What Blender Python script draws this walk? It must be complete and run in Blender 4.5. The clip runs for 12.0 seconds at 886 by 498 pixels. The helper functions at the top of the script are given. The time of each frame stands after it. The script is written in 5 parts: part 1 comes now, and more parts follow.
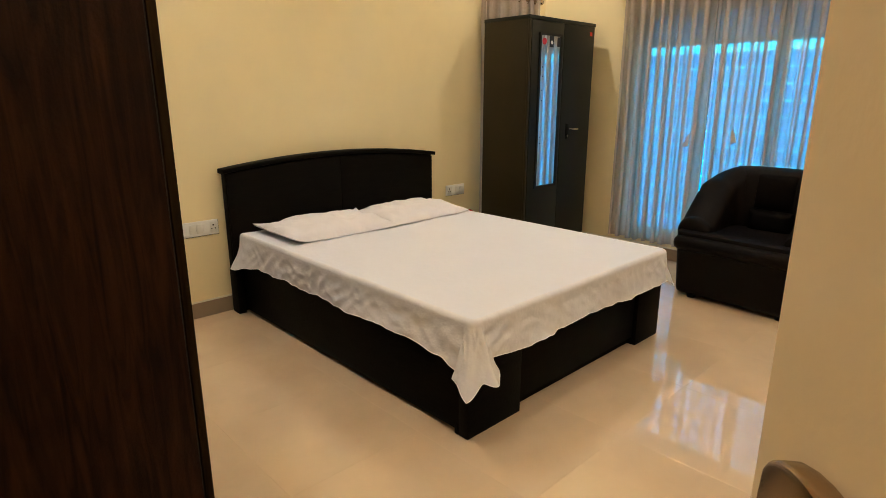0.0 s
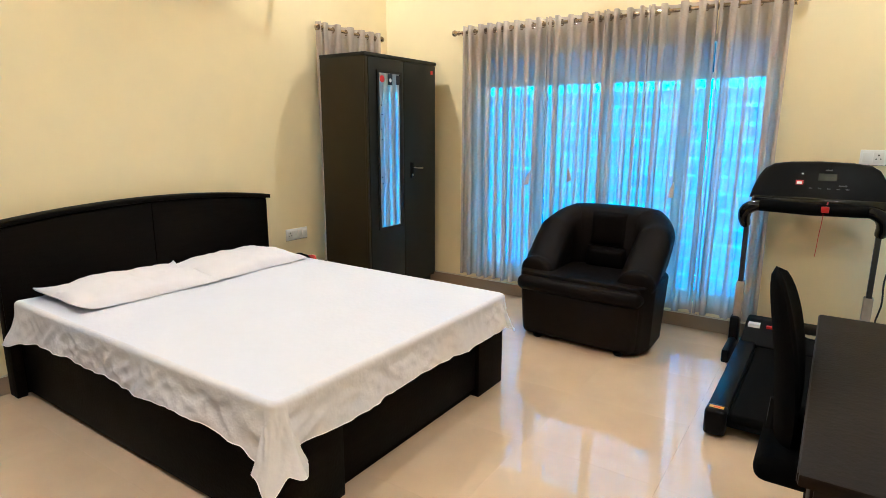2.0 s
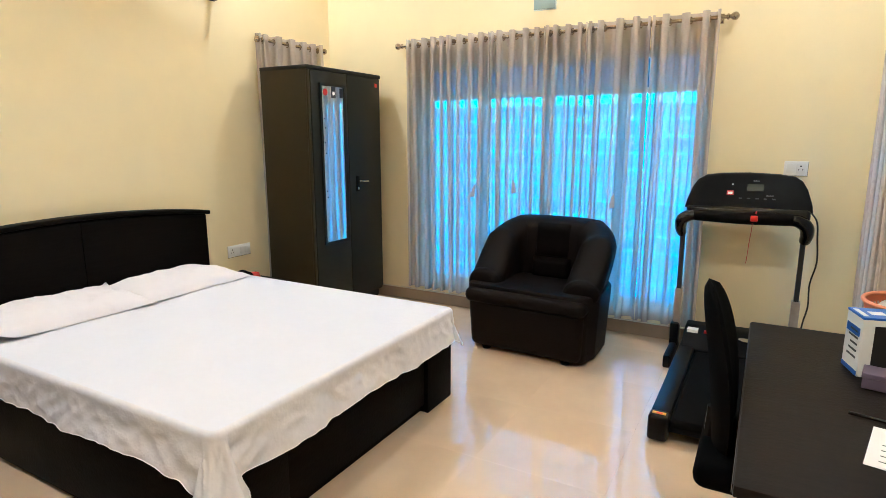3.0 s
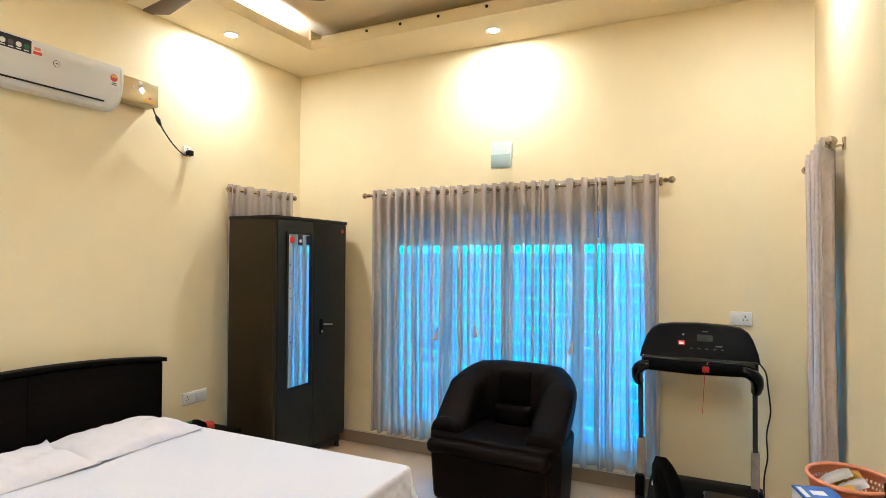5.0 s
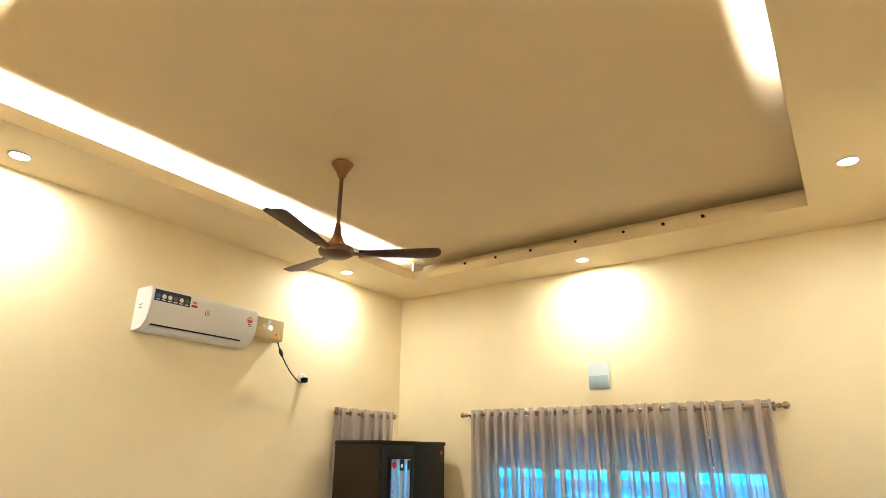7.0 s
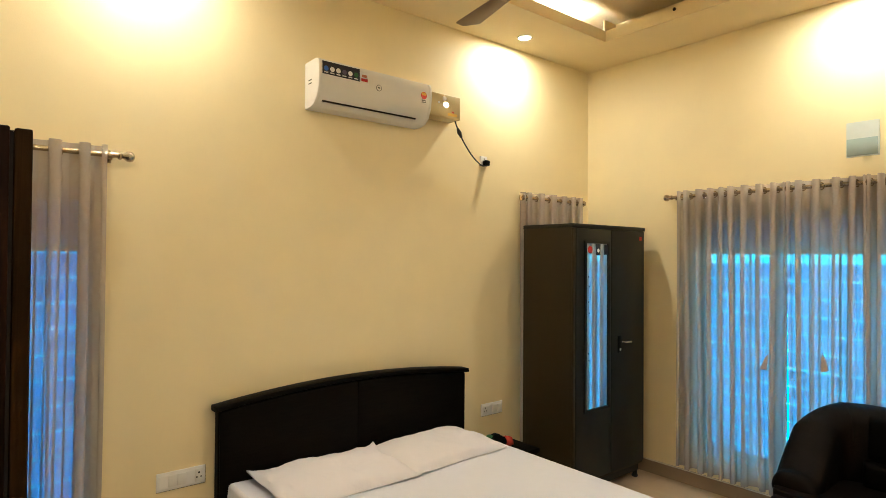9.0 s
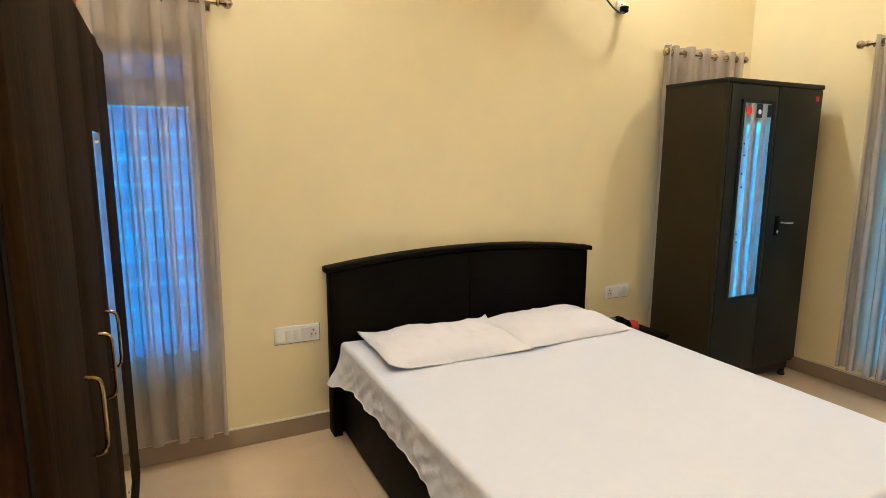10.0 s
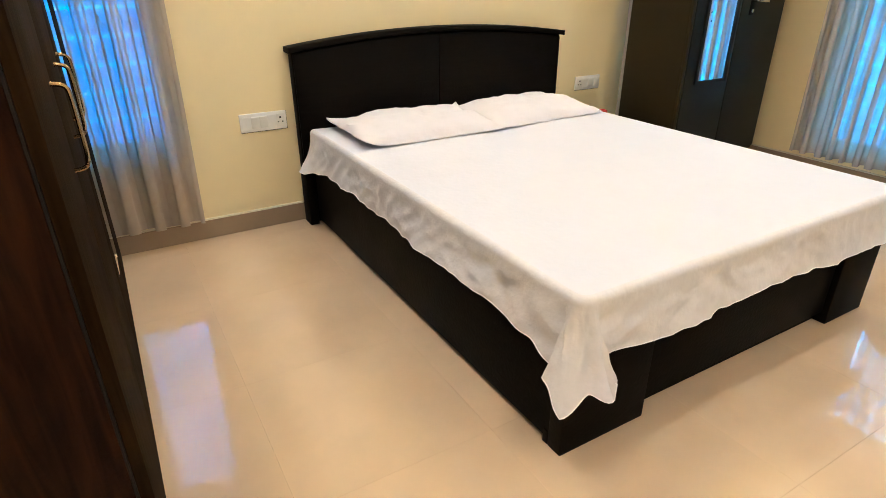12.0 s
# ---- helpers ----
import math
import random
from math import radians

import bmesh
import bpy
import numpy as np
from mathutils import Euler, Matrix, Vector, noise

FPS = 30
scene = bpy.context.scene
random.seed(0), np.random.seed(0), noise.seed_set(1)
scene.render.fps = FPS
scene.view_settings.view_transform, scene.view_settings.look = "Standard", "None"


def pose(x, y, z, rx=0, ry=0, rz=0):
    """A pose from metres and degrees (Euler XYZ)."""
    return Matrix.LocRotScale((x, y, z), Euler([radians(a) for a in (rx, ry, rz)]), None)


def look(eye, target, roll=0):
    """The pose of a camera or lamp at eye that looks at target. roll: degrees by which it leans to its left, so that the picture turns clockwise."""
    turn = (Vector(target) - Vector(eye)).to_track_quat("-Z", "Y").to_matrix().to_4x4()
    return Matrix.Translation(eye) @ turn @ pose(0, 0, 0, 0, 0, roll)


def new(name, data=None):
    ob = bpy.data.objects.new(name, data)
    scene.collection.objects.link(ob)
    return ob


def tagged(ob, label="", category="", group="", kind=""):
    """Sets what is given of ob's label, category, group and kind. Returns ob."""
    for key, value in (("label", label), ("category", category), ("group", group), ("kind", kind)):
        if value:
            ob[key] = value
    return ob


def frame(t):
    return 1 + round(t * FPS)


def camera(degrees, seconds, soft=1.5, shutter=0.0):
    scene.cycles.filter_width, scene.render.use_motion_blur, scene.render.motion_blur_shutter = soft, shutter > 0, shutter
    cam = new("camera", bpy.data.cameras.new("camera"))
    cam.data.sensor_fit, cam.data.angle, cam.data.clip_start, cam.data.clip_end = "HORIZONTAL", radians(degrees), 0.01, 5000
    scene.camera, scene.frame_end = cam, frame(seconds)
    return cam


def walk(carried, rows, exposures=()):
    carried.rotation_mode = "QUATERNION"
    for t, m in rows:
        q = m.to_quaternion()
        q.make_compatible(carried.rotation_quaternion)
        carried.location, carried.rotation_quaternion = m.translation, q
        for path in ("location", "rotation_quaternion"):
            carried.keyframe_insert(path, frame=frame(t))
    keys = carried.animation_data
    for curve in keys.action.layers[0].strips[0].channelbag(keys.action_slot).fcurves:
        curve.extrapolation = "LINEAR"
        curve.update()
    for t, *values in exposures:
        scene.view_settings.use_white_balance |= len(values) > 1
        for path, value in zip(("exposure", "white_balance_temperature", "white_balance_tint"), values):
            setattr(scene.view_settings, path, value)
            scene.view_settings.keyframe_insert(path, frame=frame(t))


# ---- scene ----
cam = camera(75.2, 12.0, 0.8)
EXPOSURES = [
    (0.0, -0.39, 6200, 9), (0.5, -0.15, 5850, 8), (1.5, 0.08, 5250, 8), (2.5, 0.16, 5080, 8), (4.5, 0.04, 5020, 9), (5.5, -0.05, 5250, 10), (6.0, -0.04, 5330, 10),
    (7.0, -0.14, 5500, 9), (9.0, -0.47, 6200, 6), (9.5, -0.32, 6000, 6), (10.5, 0.05, 5500, 7), (11.0, 0.14, 5480, 8), (12.0, 0.23, 5450, 9),
]
PATH = [
    (0, (3.591, 0.007, 1.375), (2.187, 1.335, 0.862), 0.0),
    (0.3, (3.561, 0.051, 1.376), (2.239, 1.464, 0.868), -0.1),
    (0.5, (3.555, 0.076, 1.384), (2.261, 1.519, 0.889), 0.0),
    (1, (3.527, 0.177, 1.389), (2.258, 1.65, 0.92), 0.1),
    (1.5, (3.543, 0.316, 1.401), (2.347, 1.86, 0.968), 0.2),
    (2, (3.606, 0.388, 1.424), (2.503, 2.006, 1.015), 0.2),
    (2.5, (3.611, 0.403, 1.449), (2.612, 2.088, 1.045), 0.2),
    (2.7, (3.605, 0.407, 1.451), (2.625, 2.105, 1.055), 0.1),
    (4.3, (3.708, 0.456, 1.531), (2.823, 2.24, 1.354), 0.2),
    (4.5, (3.685, 0.435, 1.558), (2.813, 2.23, 1.436), 0.3),
    (5, (3.696, 0.397, 1.643), (2.808, 2.188, 1.682), 0.3),
    (5.5, (3.685, 0.328, 1.706), (2.765, 2.093, 1.894), 0.4),
    (6, (3.686, 0.236, 1.801), (2.718, 1.943, 2.187), 0.3),
    (6.5, (3.709, 0.158, 1.86), (2.706, 1.788, 2.439), 0.4),
    (7, (3.702, 0.113, 1.896), (2.632, 1.666, 2.562), 0.5),
    (7.2, (3.7, 0.103, 1.902), (2.545, 1.593, 2.57), 0.4),
    (8.8, (3.238, 0.382, 1.795), (1.728, 1.688, 1.912), 0.5),
    (9, (3.186, 0.452, 1.737), (1.637, 1.718, 1.764), 0.4),
    (9.5, (3.062, 0.626, 1.637), (1.346, 1.637, 1.451), 0.4),
    (10, (3.01, 0.696, 1.546), (1.241, 1.567, 1.211), 0.3),
    (10.5, (2.986, 0.654, 1.464), (1.248, 1.536, 1.013), 0.2),
    (11, (2.978, 0.605, 1.42), (1.315, 1.524, 0.798), 0.5),
    (11.5, (3.028, 0.582, 1.332), (1.415, 1.502, 0.588), -0.1),
    (12, (3.045, 0.608, 1.258), (1.485, 1.517, 0.398), -0.3),
]
walk(cam, [(t, look(eye, target, roll)) for t, eye, target, roll in PATH], EXPOSURES)

# ---- light ----
world = bpy.data.worlds.new("world")
scene.world = world
world.use_nodes = True
wn = world.node_tree
sky = wn.nodes.new("ShaderNodeTexSky")
sky.sky_type, sky.sun_disc = "NISHITA", False
sky.sun_elevation, sky.sun_rotation = radians(35), radians(200)
wn.links.new(sky.outputs["Color"], wn.nodes["Background"].inputs["Color"])
wn.nodes["Background"].inputs["Strength"].default_value = 0.05

WARM = (1.0, 0.91, 0.76)
COOL = (1.0, 0.97, 0.92)
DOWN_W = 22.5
COVE_W = 74.0
SKY_GLOW = (0.42, 0.86, 1.0)
SKY_STRENGTH = 13.0
LOW_GLOW_STRENGTH = 6.6
# room: bed wall x = 0, window wall y = 4.737, east wall x = 4.2, back wall y = -0.1
RX, RY, RS = 4.2, 4.737, -0.1
YD = -0.45  # wall with the entrance door, set back
SOFFIT, CEIL = 3.40, 3.58
CX0, CX1, CY0, CY1 = 0.557, 3.71, 0.51, 4.204
# the last two are unseen, added by symmetry to lift the walls and floor
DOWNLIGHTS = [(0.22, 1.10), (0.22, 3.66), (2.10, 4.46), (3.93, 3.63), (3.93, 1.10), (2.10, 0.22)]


def area_lamp(name, m, w, h, power, color, disc=False, spread=180):
    data = bpy.data.lights.new(name, "AREA")
    data.shape = "DISK" if disc else "RECTANGLE"
    data.size, data.size_y, data.energy, data.color = w, h, power, color
    data.spread = radians(spread)
    ob = new(name, data)
    ob.matrix_world = m
    return ob


# unseen lamp added outside the doorway to light the open door leaf
area_lamp("door_fill_lamp", pose(3.85, -0.95, 2.55), 0.3, 0.3, 11.0, (1.0, 0.84, 0.58))
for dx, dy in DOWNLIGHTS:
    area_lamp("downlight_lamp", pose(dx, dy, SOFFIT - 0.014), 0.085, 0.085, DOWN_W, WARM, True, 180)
# fluorescent tubes in the cove, lying behind the lip and shining up
area_lamp("cove_tube_lamp", pose(CX0 - 0.088, 2.25, SOFFIT + 0.036, 180, 0, 0), 0.04, 3.5, COVE_W * 1.15, COOL)
area_lamp("cove_tube_lamp", pose(2.13, CY0 - 0.088, SOFFIT + 0.036, 180, 0, 0), 3.0, 0.04, COVE_W, COOL)
area_lamp("cove_tube_lamp", pose(CX1 + 0.088, 1.65, SOFFIT + 0.036, 180, 0, 0), 0.04, 2.2, COVE_W * 0.75, COOL)


# ---- materials ----
def mat(name, color, rough=0.5, metal=0.0, scale=8.0, vary=0.12, bump=0.0, bscale=60.0, coat=0.0, spec=0.5, rvary=0.1):
    """Principled surface with two scales of colour variation and fine relief."""
    m = bpy.data.materials.new(name)
    m.use_nodes = True
    t = m.node_tree
    b = t.nodes["Principled BSDF"]
    b.inputs["Metallic"].default_value = metal
    b.inputs["Specular IOR Level"].default_value = spec
    b.inputs["Coat Weight"].default_value = coat
    b.inputs["Coat Roughness"].default_value = 0.05
    co = t.nodes.new("ShaderNodeTexCoord")
    n1 = t.nodes.new("ShaderNodeTexNoise")
    n1.inputs["Scale"].default_value, n1.inputs["Detail"].default_value = scale, 6
    n2 = t.nodes.new("ShaderNodeTexNoise")
    n2.inputs["Scale"].default_value, n2.inputs["Detail"].default_value = scale * 0.18, 2
    for n in (n1, n2):
        t.links.new(co.outputs["Object"], n.inputs["Vector"])
    add = t.nodes.new("ShaderNodeMath")
    add.operation = "ADD"
    t.links.new(n1.outputs["Fac"], add.inputs[0])
    t.links.new(n2.outputs["Fac"], add.inputs[1])
    ramp = t.nodes.new("ShaderNodeMapRange")
    ramp.inputs["From Min"].default_value, ramp.inputs["From Max"].default_value = 0.6, 1.4
    t.links.new(add.outputs[0], ramp.inputs["Value"])
    mix = t.nodes.new("ShaderNodeMix")
    mix.data_type = "RGBA"
    mix.inputs["A"].default_value = (*[c * (1 - vary) for c in color], 1)
    mix.inputs["B"].default_value = (*[min(1, c * (1 + vary)) for c in color], 1)
    t.links.new(ramp.outputs[0], mix.inputs["Factor"])
    t.links.new(mix.outputs["Result"], b.inputs["Base Color"])
    rr = t.nodes.new("ShaderNodeMapRange")
    rr.inputs["To Min"].default_value, rr.inputs["To Max"].default_value = rough * (1 - rvary), min(1, rough * (1 + rvary))
    t.links.new(n1.outputs["Fac"], rr.inputs["Value"])
    t.links.new(rr.outputs[0], b.inputs["Roughness"])
    if bump:
        n3 = t.nodes.new("ShaderNodeTexNoise")
        n3.inputs["Scale"].default_value, n3.inputs["Detail"].default_value = bscale, 5
        t.links.new(co.outputs["Object"], n3.inputs["Vector"])
        bp = t.nodes.new("ShaderNodeBump")
        bp.inputs["Strength"].default_value, bp.inputs["Distance"].default_value = bump, 0.01
        t.links.new(n3.outputs["Fac"], bp.inputs["Height"])
        t.links.new(bp.outputs["Normal"], b.inputs["Normal"])
    return m


def wood(name, dark, light, rough=0.4, grain=(30, 30, 1.6), knot=2.0, coat=0.0, spec=0.5):
    """Wood grain running along z."""
    m = mat(name, light, rough, bump=0.15, bscale=90, coat=coat, spec=spec)
    t = m.node_tree
    b = t.nodes["Principled BSDF"]
    co = t.nodes.new("ShaderNodeTexCoord")
    mp = t.nodes.new("ShaderNodeMapping")
    mp.inputs["Scale"].default_value = grain
    n = t.nodes.new("ShaderNodeTexNoise")
    n.inputs["Scale"].default_value, n.inputs["Detail"].default_value, n.inputs["Distortion"].default_value = knot, 8, 1.2
    t.links.new(co.outputs["Object"], mp.inputs["Vector"])
    t.links.new(mp.outputs["Vector"], n.inputs["Vector"])
    r = t.nodes.new("ShaderNodeValToRGB")
    r.color_ramp.elements[0].color, r.color_ramp.elements[1].color = (*dark, 1), (*light, 1)
    r.color_ramp.elements[0].position, r.color_ramp.elements[1].position = 0.35, 0.68
    t.links.new(n.outputs["Fac"], r.inputs["Fac"])
    t.links.new(r.outputs["Color"], b.inputs["Base Color"])
    return m


def cloth_sheer(name, color, dense, thin, clear):
    """Curtain cloth with a faint leaf motif: part diffuse, part translucent, part open weave."""
    m = bpy.data.materials.new(name)
    m.use_nodes = True
    t = m.node_tree
    t.nodes.remove(t.nodes["Principled BSDF"])
    co = t.nodes.new("ShaderNodeTexCoord")

    def noise_at(scale, vec, detail=3, distort=0.0):
        mp = t.nodes.new("ShaderNodeMapping")
        mp.inputs["Scale"].default_value = vec
        n = t.nodes.new("ShaderNodeTexNoise")
        n.inputs["Scale"].default_value, n.inputs["Detail"].default_value, n.inputs["Distortion"].default_value = scale, detail, distort
        t.links.new(co.outputs["Object"], mp.inputs["Vector"])
        t.links.new(mp.outputs["Vector"], n.inputs["Vector"])
        return n.outputs["Fac"]

    def span(value, lo, hi, a, b):
        r = t.nodes.new("ShaderNodeMapRange")
        for key, v in (("From Min", lo), ("From Max", hi), ("To Min", a), ("To Max", b)):
            r.inputs[key].default_value = v
        t.links.new(value, r.inputs["Value"])
        return r.outputs[0]

    def colour(fac, a, b):
        x = t.nodes.new("ShaderNodeMix")
        x.data_type = "RGBA"
        x.inputs["A"].default_value, x.inputs["B"].default_value = (*a, 1), (*b, 1)
        t.links.new(fac, x.inputs["Factor"])
        return x.outputs["Result"]
    motif = span(noise_at(5.0, (4, 4, 2.4), 2, 1.2), 0.50, 0.62, 1, 0)
    patch = span(noise_at(3.0, (3, 3, 1.2), 3), 0.35, 0.65, 0, 1)
    bp = t.nodes.new("ShaderNodeBump")
    bp.inputs["Strength"].default_value, bp.inputs["Distance"].default_value = 0.2, 0.004
    t.links.new(noise_at(220, (1, 1, 1)), bp.inputs["Height"])
    di = t.nodes.new("ShaderNodeBsdfDiffuse")
    tr = t.nodes.new("ShaderNodeBsdfTranslucent")
    t.links.new(colour(motif, [c * 0.90 for c in color], color), di.inputs["Color"])
    t.links.new(colour(patch, (0.46, 0.48, 0.47), (0.72, 0.78, 0.76)), tr.inputs["Color"])
    for n in (di, tr):
        t.links.new(bp.outputs["Normal"], n.inputs["Normal"])
    a = t.nodes.new("ShaderNodeMixShader")
    t.links.new(span(motif, 0, 1, dense, thin), a.inputs["Fac"])
    t.links.new(di.outputs[0], a.inputs[1])
    t.links.new(tr.outputs[0], a.inputs[2])
    b = t.nodes.new("ShaderNodeMixShader")
    t.links.new(span(motif, 0, 1, clear * 0.7, clear), b.inputs["Fac"])
    t.links.new(a.outputs[0], b.inputs[1])
    t.links.new(t.nodes.new("ShaderNodeBsdfTransparent").outputs[0], b.inputs[2])
    t.links.new(b.outputs[0], t.nodes["Material Output"].inputs["Surface"])
    return m


def glass(name, tint, gloss=0.08):
    m = bpy.data.materials.new(name)
    m.use_nodes = True
    t = m.node_tree
    t.nodes.remove(t.nodes["Principled BSDF"])
    tr = t.nodes.new("ShaderNodeBsdfTransparent")
    tr.inputs["Color"].default_value = (*tint, 1)
    gl = t.nodes.new("ShaderNodeBsdfGlossy")
    gl.inputs["Roughness"].default_value = 0.03
    mx = t.nodes.new("ShaderNodeMixShader")
    mx.inputs["Fac"].default_value = gloss
    t.links.new(tr.outputs[0], mx.inputs[1])
    t.links.new(gl.outputs[0], mx.inputs[2])
    t.links.new(mx.outputs[0], t.nodes["Material Output"].inputs["Surface"])
    return m


def glow(name, color, strength):
    m = bpy.data.materials.new(name)
    m.use_nodes = True
    b = m.node_tree.nodes["Principled BSDF"]
    b.inputs["Base Color"].default_value = (*color, 1)
    b.inputs["Emission Color"].default_value = (*color, 1)
    b.inputs["Emission Strength"].default_value = strength
    return m


PAINT = mat("cream_wall_paint", (0.87, 0.735, 0.445), 0.55, scale=5, vary=0.035, bump=0.05, bscale=180)
SOFFITP = mat("soffit_paint", (0.85, 0.715, 0.45), 0.65, scale=4, vary=0.03, bump=0.05, bscale=150)
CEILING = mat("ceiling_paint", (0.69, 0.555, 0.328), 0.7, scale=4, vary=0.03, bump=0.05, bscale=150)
TILE = mat("vitrified_tile", (0.69, 0.505, 0.33), 0.03, scale=3.2, vary=0.13, coat=0.6, rvary=0.3)
GROUT = mat("grout", (0.66, 0.485, 0.315), 0.5, scale=30)
SKIRT = mat("skirting_tile", (0.30, 0.22, 0.15), 0.2, scale=6, vary=0.12)
SKIRT_TOP = mat("skirting_cement_edge", (0.72, 0.64, 0.50), 0.7)
BEDWOOD = wood("bed_dark_wood", (0.0025, 0.002, 0.0014), (0.0050, 0.0036, 0.0024), 0.55, (3, 3, 30), spec=0.04)
SHEET = mat("white_bedsheet", (0.70, 0.695, 0.765), 0.85, scale=20, vary=0.02, bump=0.12, bscale=38)
SKIRTCLOTH = mat("embroidered_bedsheet_edge", (0.72, 0.69, 0.72), 0.85, scale=34, vary=0.07, bump=0.22, bscale=70)
HEMCLOTH = mat("bedsheet_hem_stitching", (0.86, 0.84, 0.87), 0.8)
PILLOWC = mat("white_pillow_cotton", (0.735, 0.69, 0.715), 0.85, scale=20, vary=0.02, bump=0.2, bscale=30)
STEEL = mat("almirah_grey_enamel", (0.012, 0.012, 0.009), 0.46, scale=5, vary=0.12, bump=0.06, bscale=120, spec=0.18)
STEEL_SIDE = mat("almirah_side_enamel", (0.024, 0.017, 0.007), 0.5, scale=5, vary=0.12, bump=0.06, bscale=120, spec=0.12)
MIRROR = mat("mirror", (0.86, 0.90, 0.90), 0.02, 1.0, vary=0.01)
CHROME = mat("chrome", (0.72, 0.70, 0.66), 0.16, 1.0, vary=0.06)
BRASS = mat("antique_brass", (0.32, 0.225, 0.13), 0.24, 1.0, scale=20, vary=0.2)
RODM = mat("curtain_rod_steel", (0.42, 0.35, 0.27), 0.22, 1.0, vary=0.1)
LEATHER = mat("dark_brown_leather", (0.0048, 0.0031, 0.0024), 0.46, scale=14, vary=0.3, bump=0.35, bscale=160, spec=0.06)
CURTAIN = cloth_sheer("greige_curtain", (0.56, 0.465, 0.40), 0.15, 0.24, 0.19)
CURTAIN_LINED = cloth_sheer("bunched_greige_curtain", (0.62, 0.53, 0.47), 0.02, 0.10, 0.01)
TAGCLOTH = mat("beige_tieback_cloth", (0.50, 0.40, 0.33), 0.85, scale=40)
FRAMEW = mat("window_frame_paint", (0.55, 0.52, 0.47), 0.45)
GRILLE = mat("window_grille_steel", (0.30, 0.31, 0.32), 0.4, 0.3)
# blue tints stand for daylight's cold cast; the darker one dims the transom
PANE = glass("window_glass", (0.10, 0.55, 0.74))
PANE_DIM = glass("darkened_glass", (0.03, 0.16, 0.22))
SKYCARD = glow("sky_backdrop", SKY_GLOW, SKY_STRENGTH)
LOW_CARD = glow("low_daylight_glow", (0.03, 0.66, 1.0), LOW_GLOW_STRENGTH)
# dimmer copies for the west windows; the weaker daylight is in their glow
DIM_SKY = glow("dimmed_sky_glow", (0.15, 0.86, 1.0), SKY_STRENGTH * 0.26)
DIM_LOW = glow("dimmed_low_glow", (0.0, 0.80, 1.0), LOW_GLOW_STRENGTH * 0.13)
WARD = wood("wardrobe_redwood_side", (0.006, 0.0022, 0.001), (0.025, 0.009, 0.0035), 0.65, (14, 14, 1.2), 2.4, spec=0.05)
WARD_DOOR = wood("wardrobe_door_laminate", (0.010, 0.005, 0.0018), (0.022, 0.012, 0.005), 0.8, (26, 26, 0.9), 2.0, spec=0.02)
# black fills gaps and holes with painted shade; also a printed picture
DARK = mat("black_gap", (0.006, 0.005, 0.004), 0.8)
PLASTIC = mat("black_plastic", (0.004, 0.004, 0.0041), 0.45, scale=30, vary=0.2, bump=0.05, bscale=300, spec=0.05)
GLOSSY = mat("black_gloss_plastic", (0.005, 0.005, 0.0055), 0.12, scale=30, spec=0.3)
RUBBER = mat("black_rubber", (0.003, 0.003, 0.0028), 0.8, scale=60, bump=0.3, bscale=250, spec=0.04)
BLUEBLACK = mat("deck_rail_plastic", (0.003, 0.0032, 0.004), 0.3, spec=0.10)
DIMGREY = mat("dim_grey_key", (0.02, 0.02, 0.02), 0.5)
GREYMETAL = mat("grey_painted_metal", (0.045, 0.045, 0.045), 0.4, 0.3)
MILKY = mat("milky_plastic_wrap", (0.42, 0.36, 0.30), 0.35, scale=20, vary=0.2, bump=0.5, bscale=25)
WHITEP = mat("white_plastic", (0.78, 0.76, 0.72), 0.3, scale=15, vary=0.03)
IVORY = mat("ivory_switch_plastic", (0.84, 0.82, 0.79), 0.3, scale=20, vary=0.03)
FANBROWN = mat("fan_brown_enamel", (0.17, 0.075, 0.03), 0.3, 0.2, scale=12, vary=0.15)
FANBLADE = mat("fan_blade_brown", (0.12, 0.062, 0.033), 0.4, 0.1, scale=12, vary=0.15)
GOLDBOX = mat("stabiliser_gold_paint", (0.50, 0.40, 0.20), 0.3, 0.4)
DESKTOP = wood("desk_dark_laminate", (0.008, 0.0052, 0.0036), (0.0115, 0.0075, 0.0052), 0.5, (3, 26, 26), 2.0, spec=0.07)
DESKEDGE = mat("desk_edge_band", (0.010, 0.008, 0.008), 0.4, spec=0.15)
FABRIC = mat("black_chair_fabric", (0.0018, 0.0018, 0.0018), 0.9, scale=60, bump=0.4, bscale=300, spec=0.03)
SCONCE = mat("frosted_pale_glass", (0.72, 0.78, 0.76), 0.25)
RED = mat("red_plastic", (0.55, 0.02, 0.015), 0.35)
REDCLOTH = mat("red_cloth", (0.42, 0.03, 0.012), 0.8)
ORANGE = mat("orange_basket_plastic", (0.68, 0.25, 0.13), 0.4)
BLUE = mat("blue_print", (0.02, 0.12, 0.50), 0.4)
NAVY = mat("navy_print", (0.006, 0.008, 0.018), 0.4)
GREEN = mat("green_plastic", (0.02, 0.12, 0.03), 0.4)
YELLOW = mat("yellow_print", (0.70, 0.42, 0.05), 0.5)
PAPER = mat("white_paper", (0.82, 0.80, 0.77), 0.8, vary=0.02)
PURPLE = mat("dark_violet_card", (0.10, 0.075, 0.12), 0.5)
LCD = mat("lcd_screen", (0.028, 0.03, 0.026), 0.15)
CLEARP = glass("clear_plastic", (0.80, 0.76, 0.72), 0.2)
DOORPAINT = mat("door_cream_paint", (0.74, 0.60, 0.41), 0.4, scale=4, vary=0.05, bump=0.05, bscale=90)
LAMPON = glow("downlight_diffuser", (1.0, 0.90, 0.70), 40.0)
CORD = mat("black_cord", (0.012, 0.011, 0.010), 0.5)


# ---- building helpers ----
ORIGIN = {}


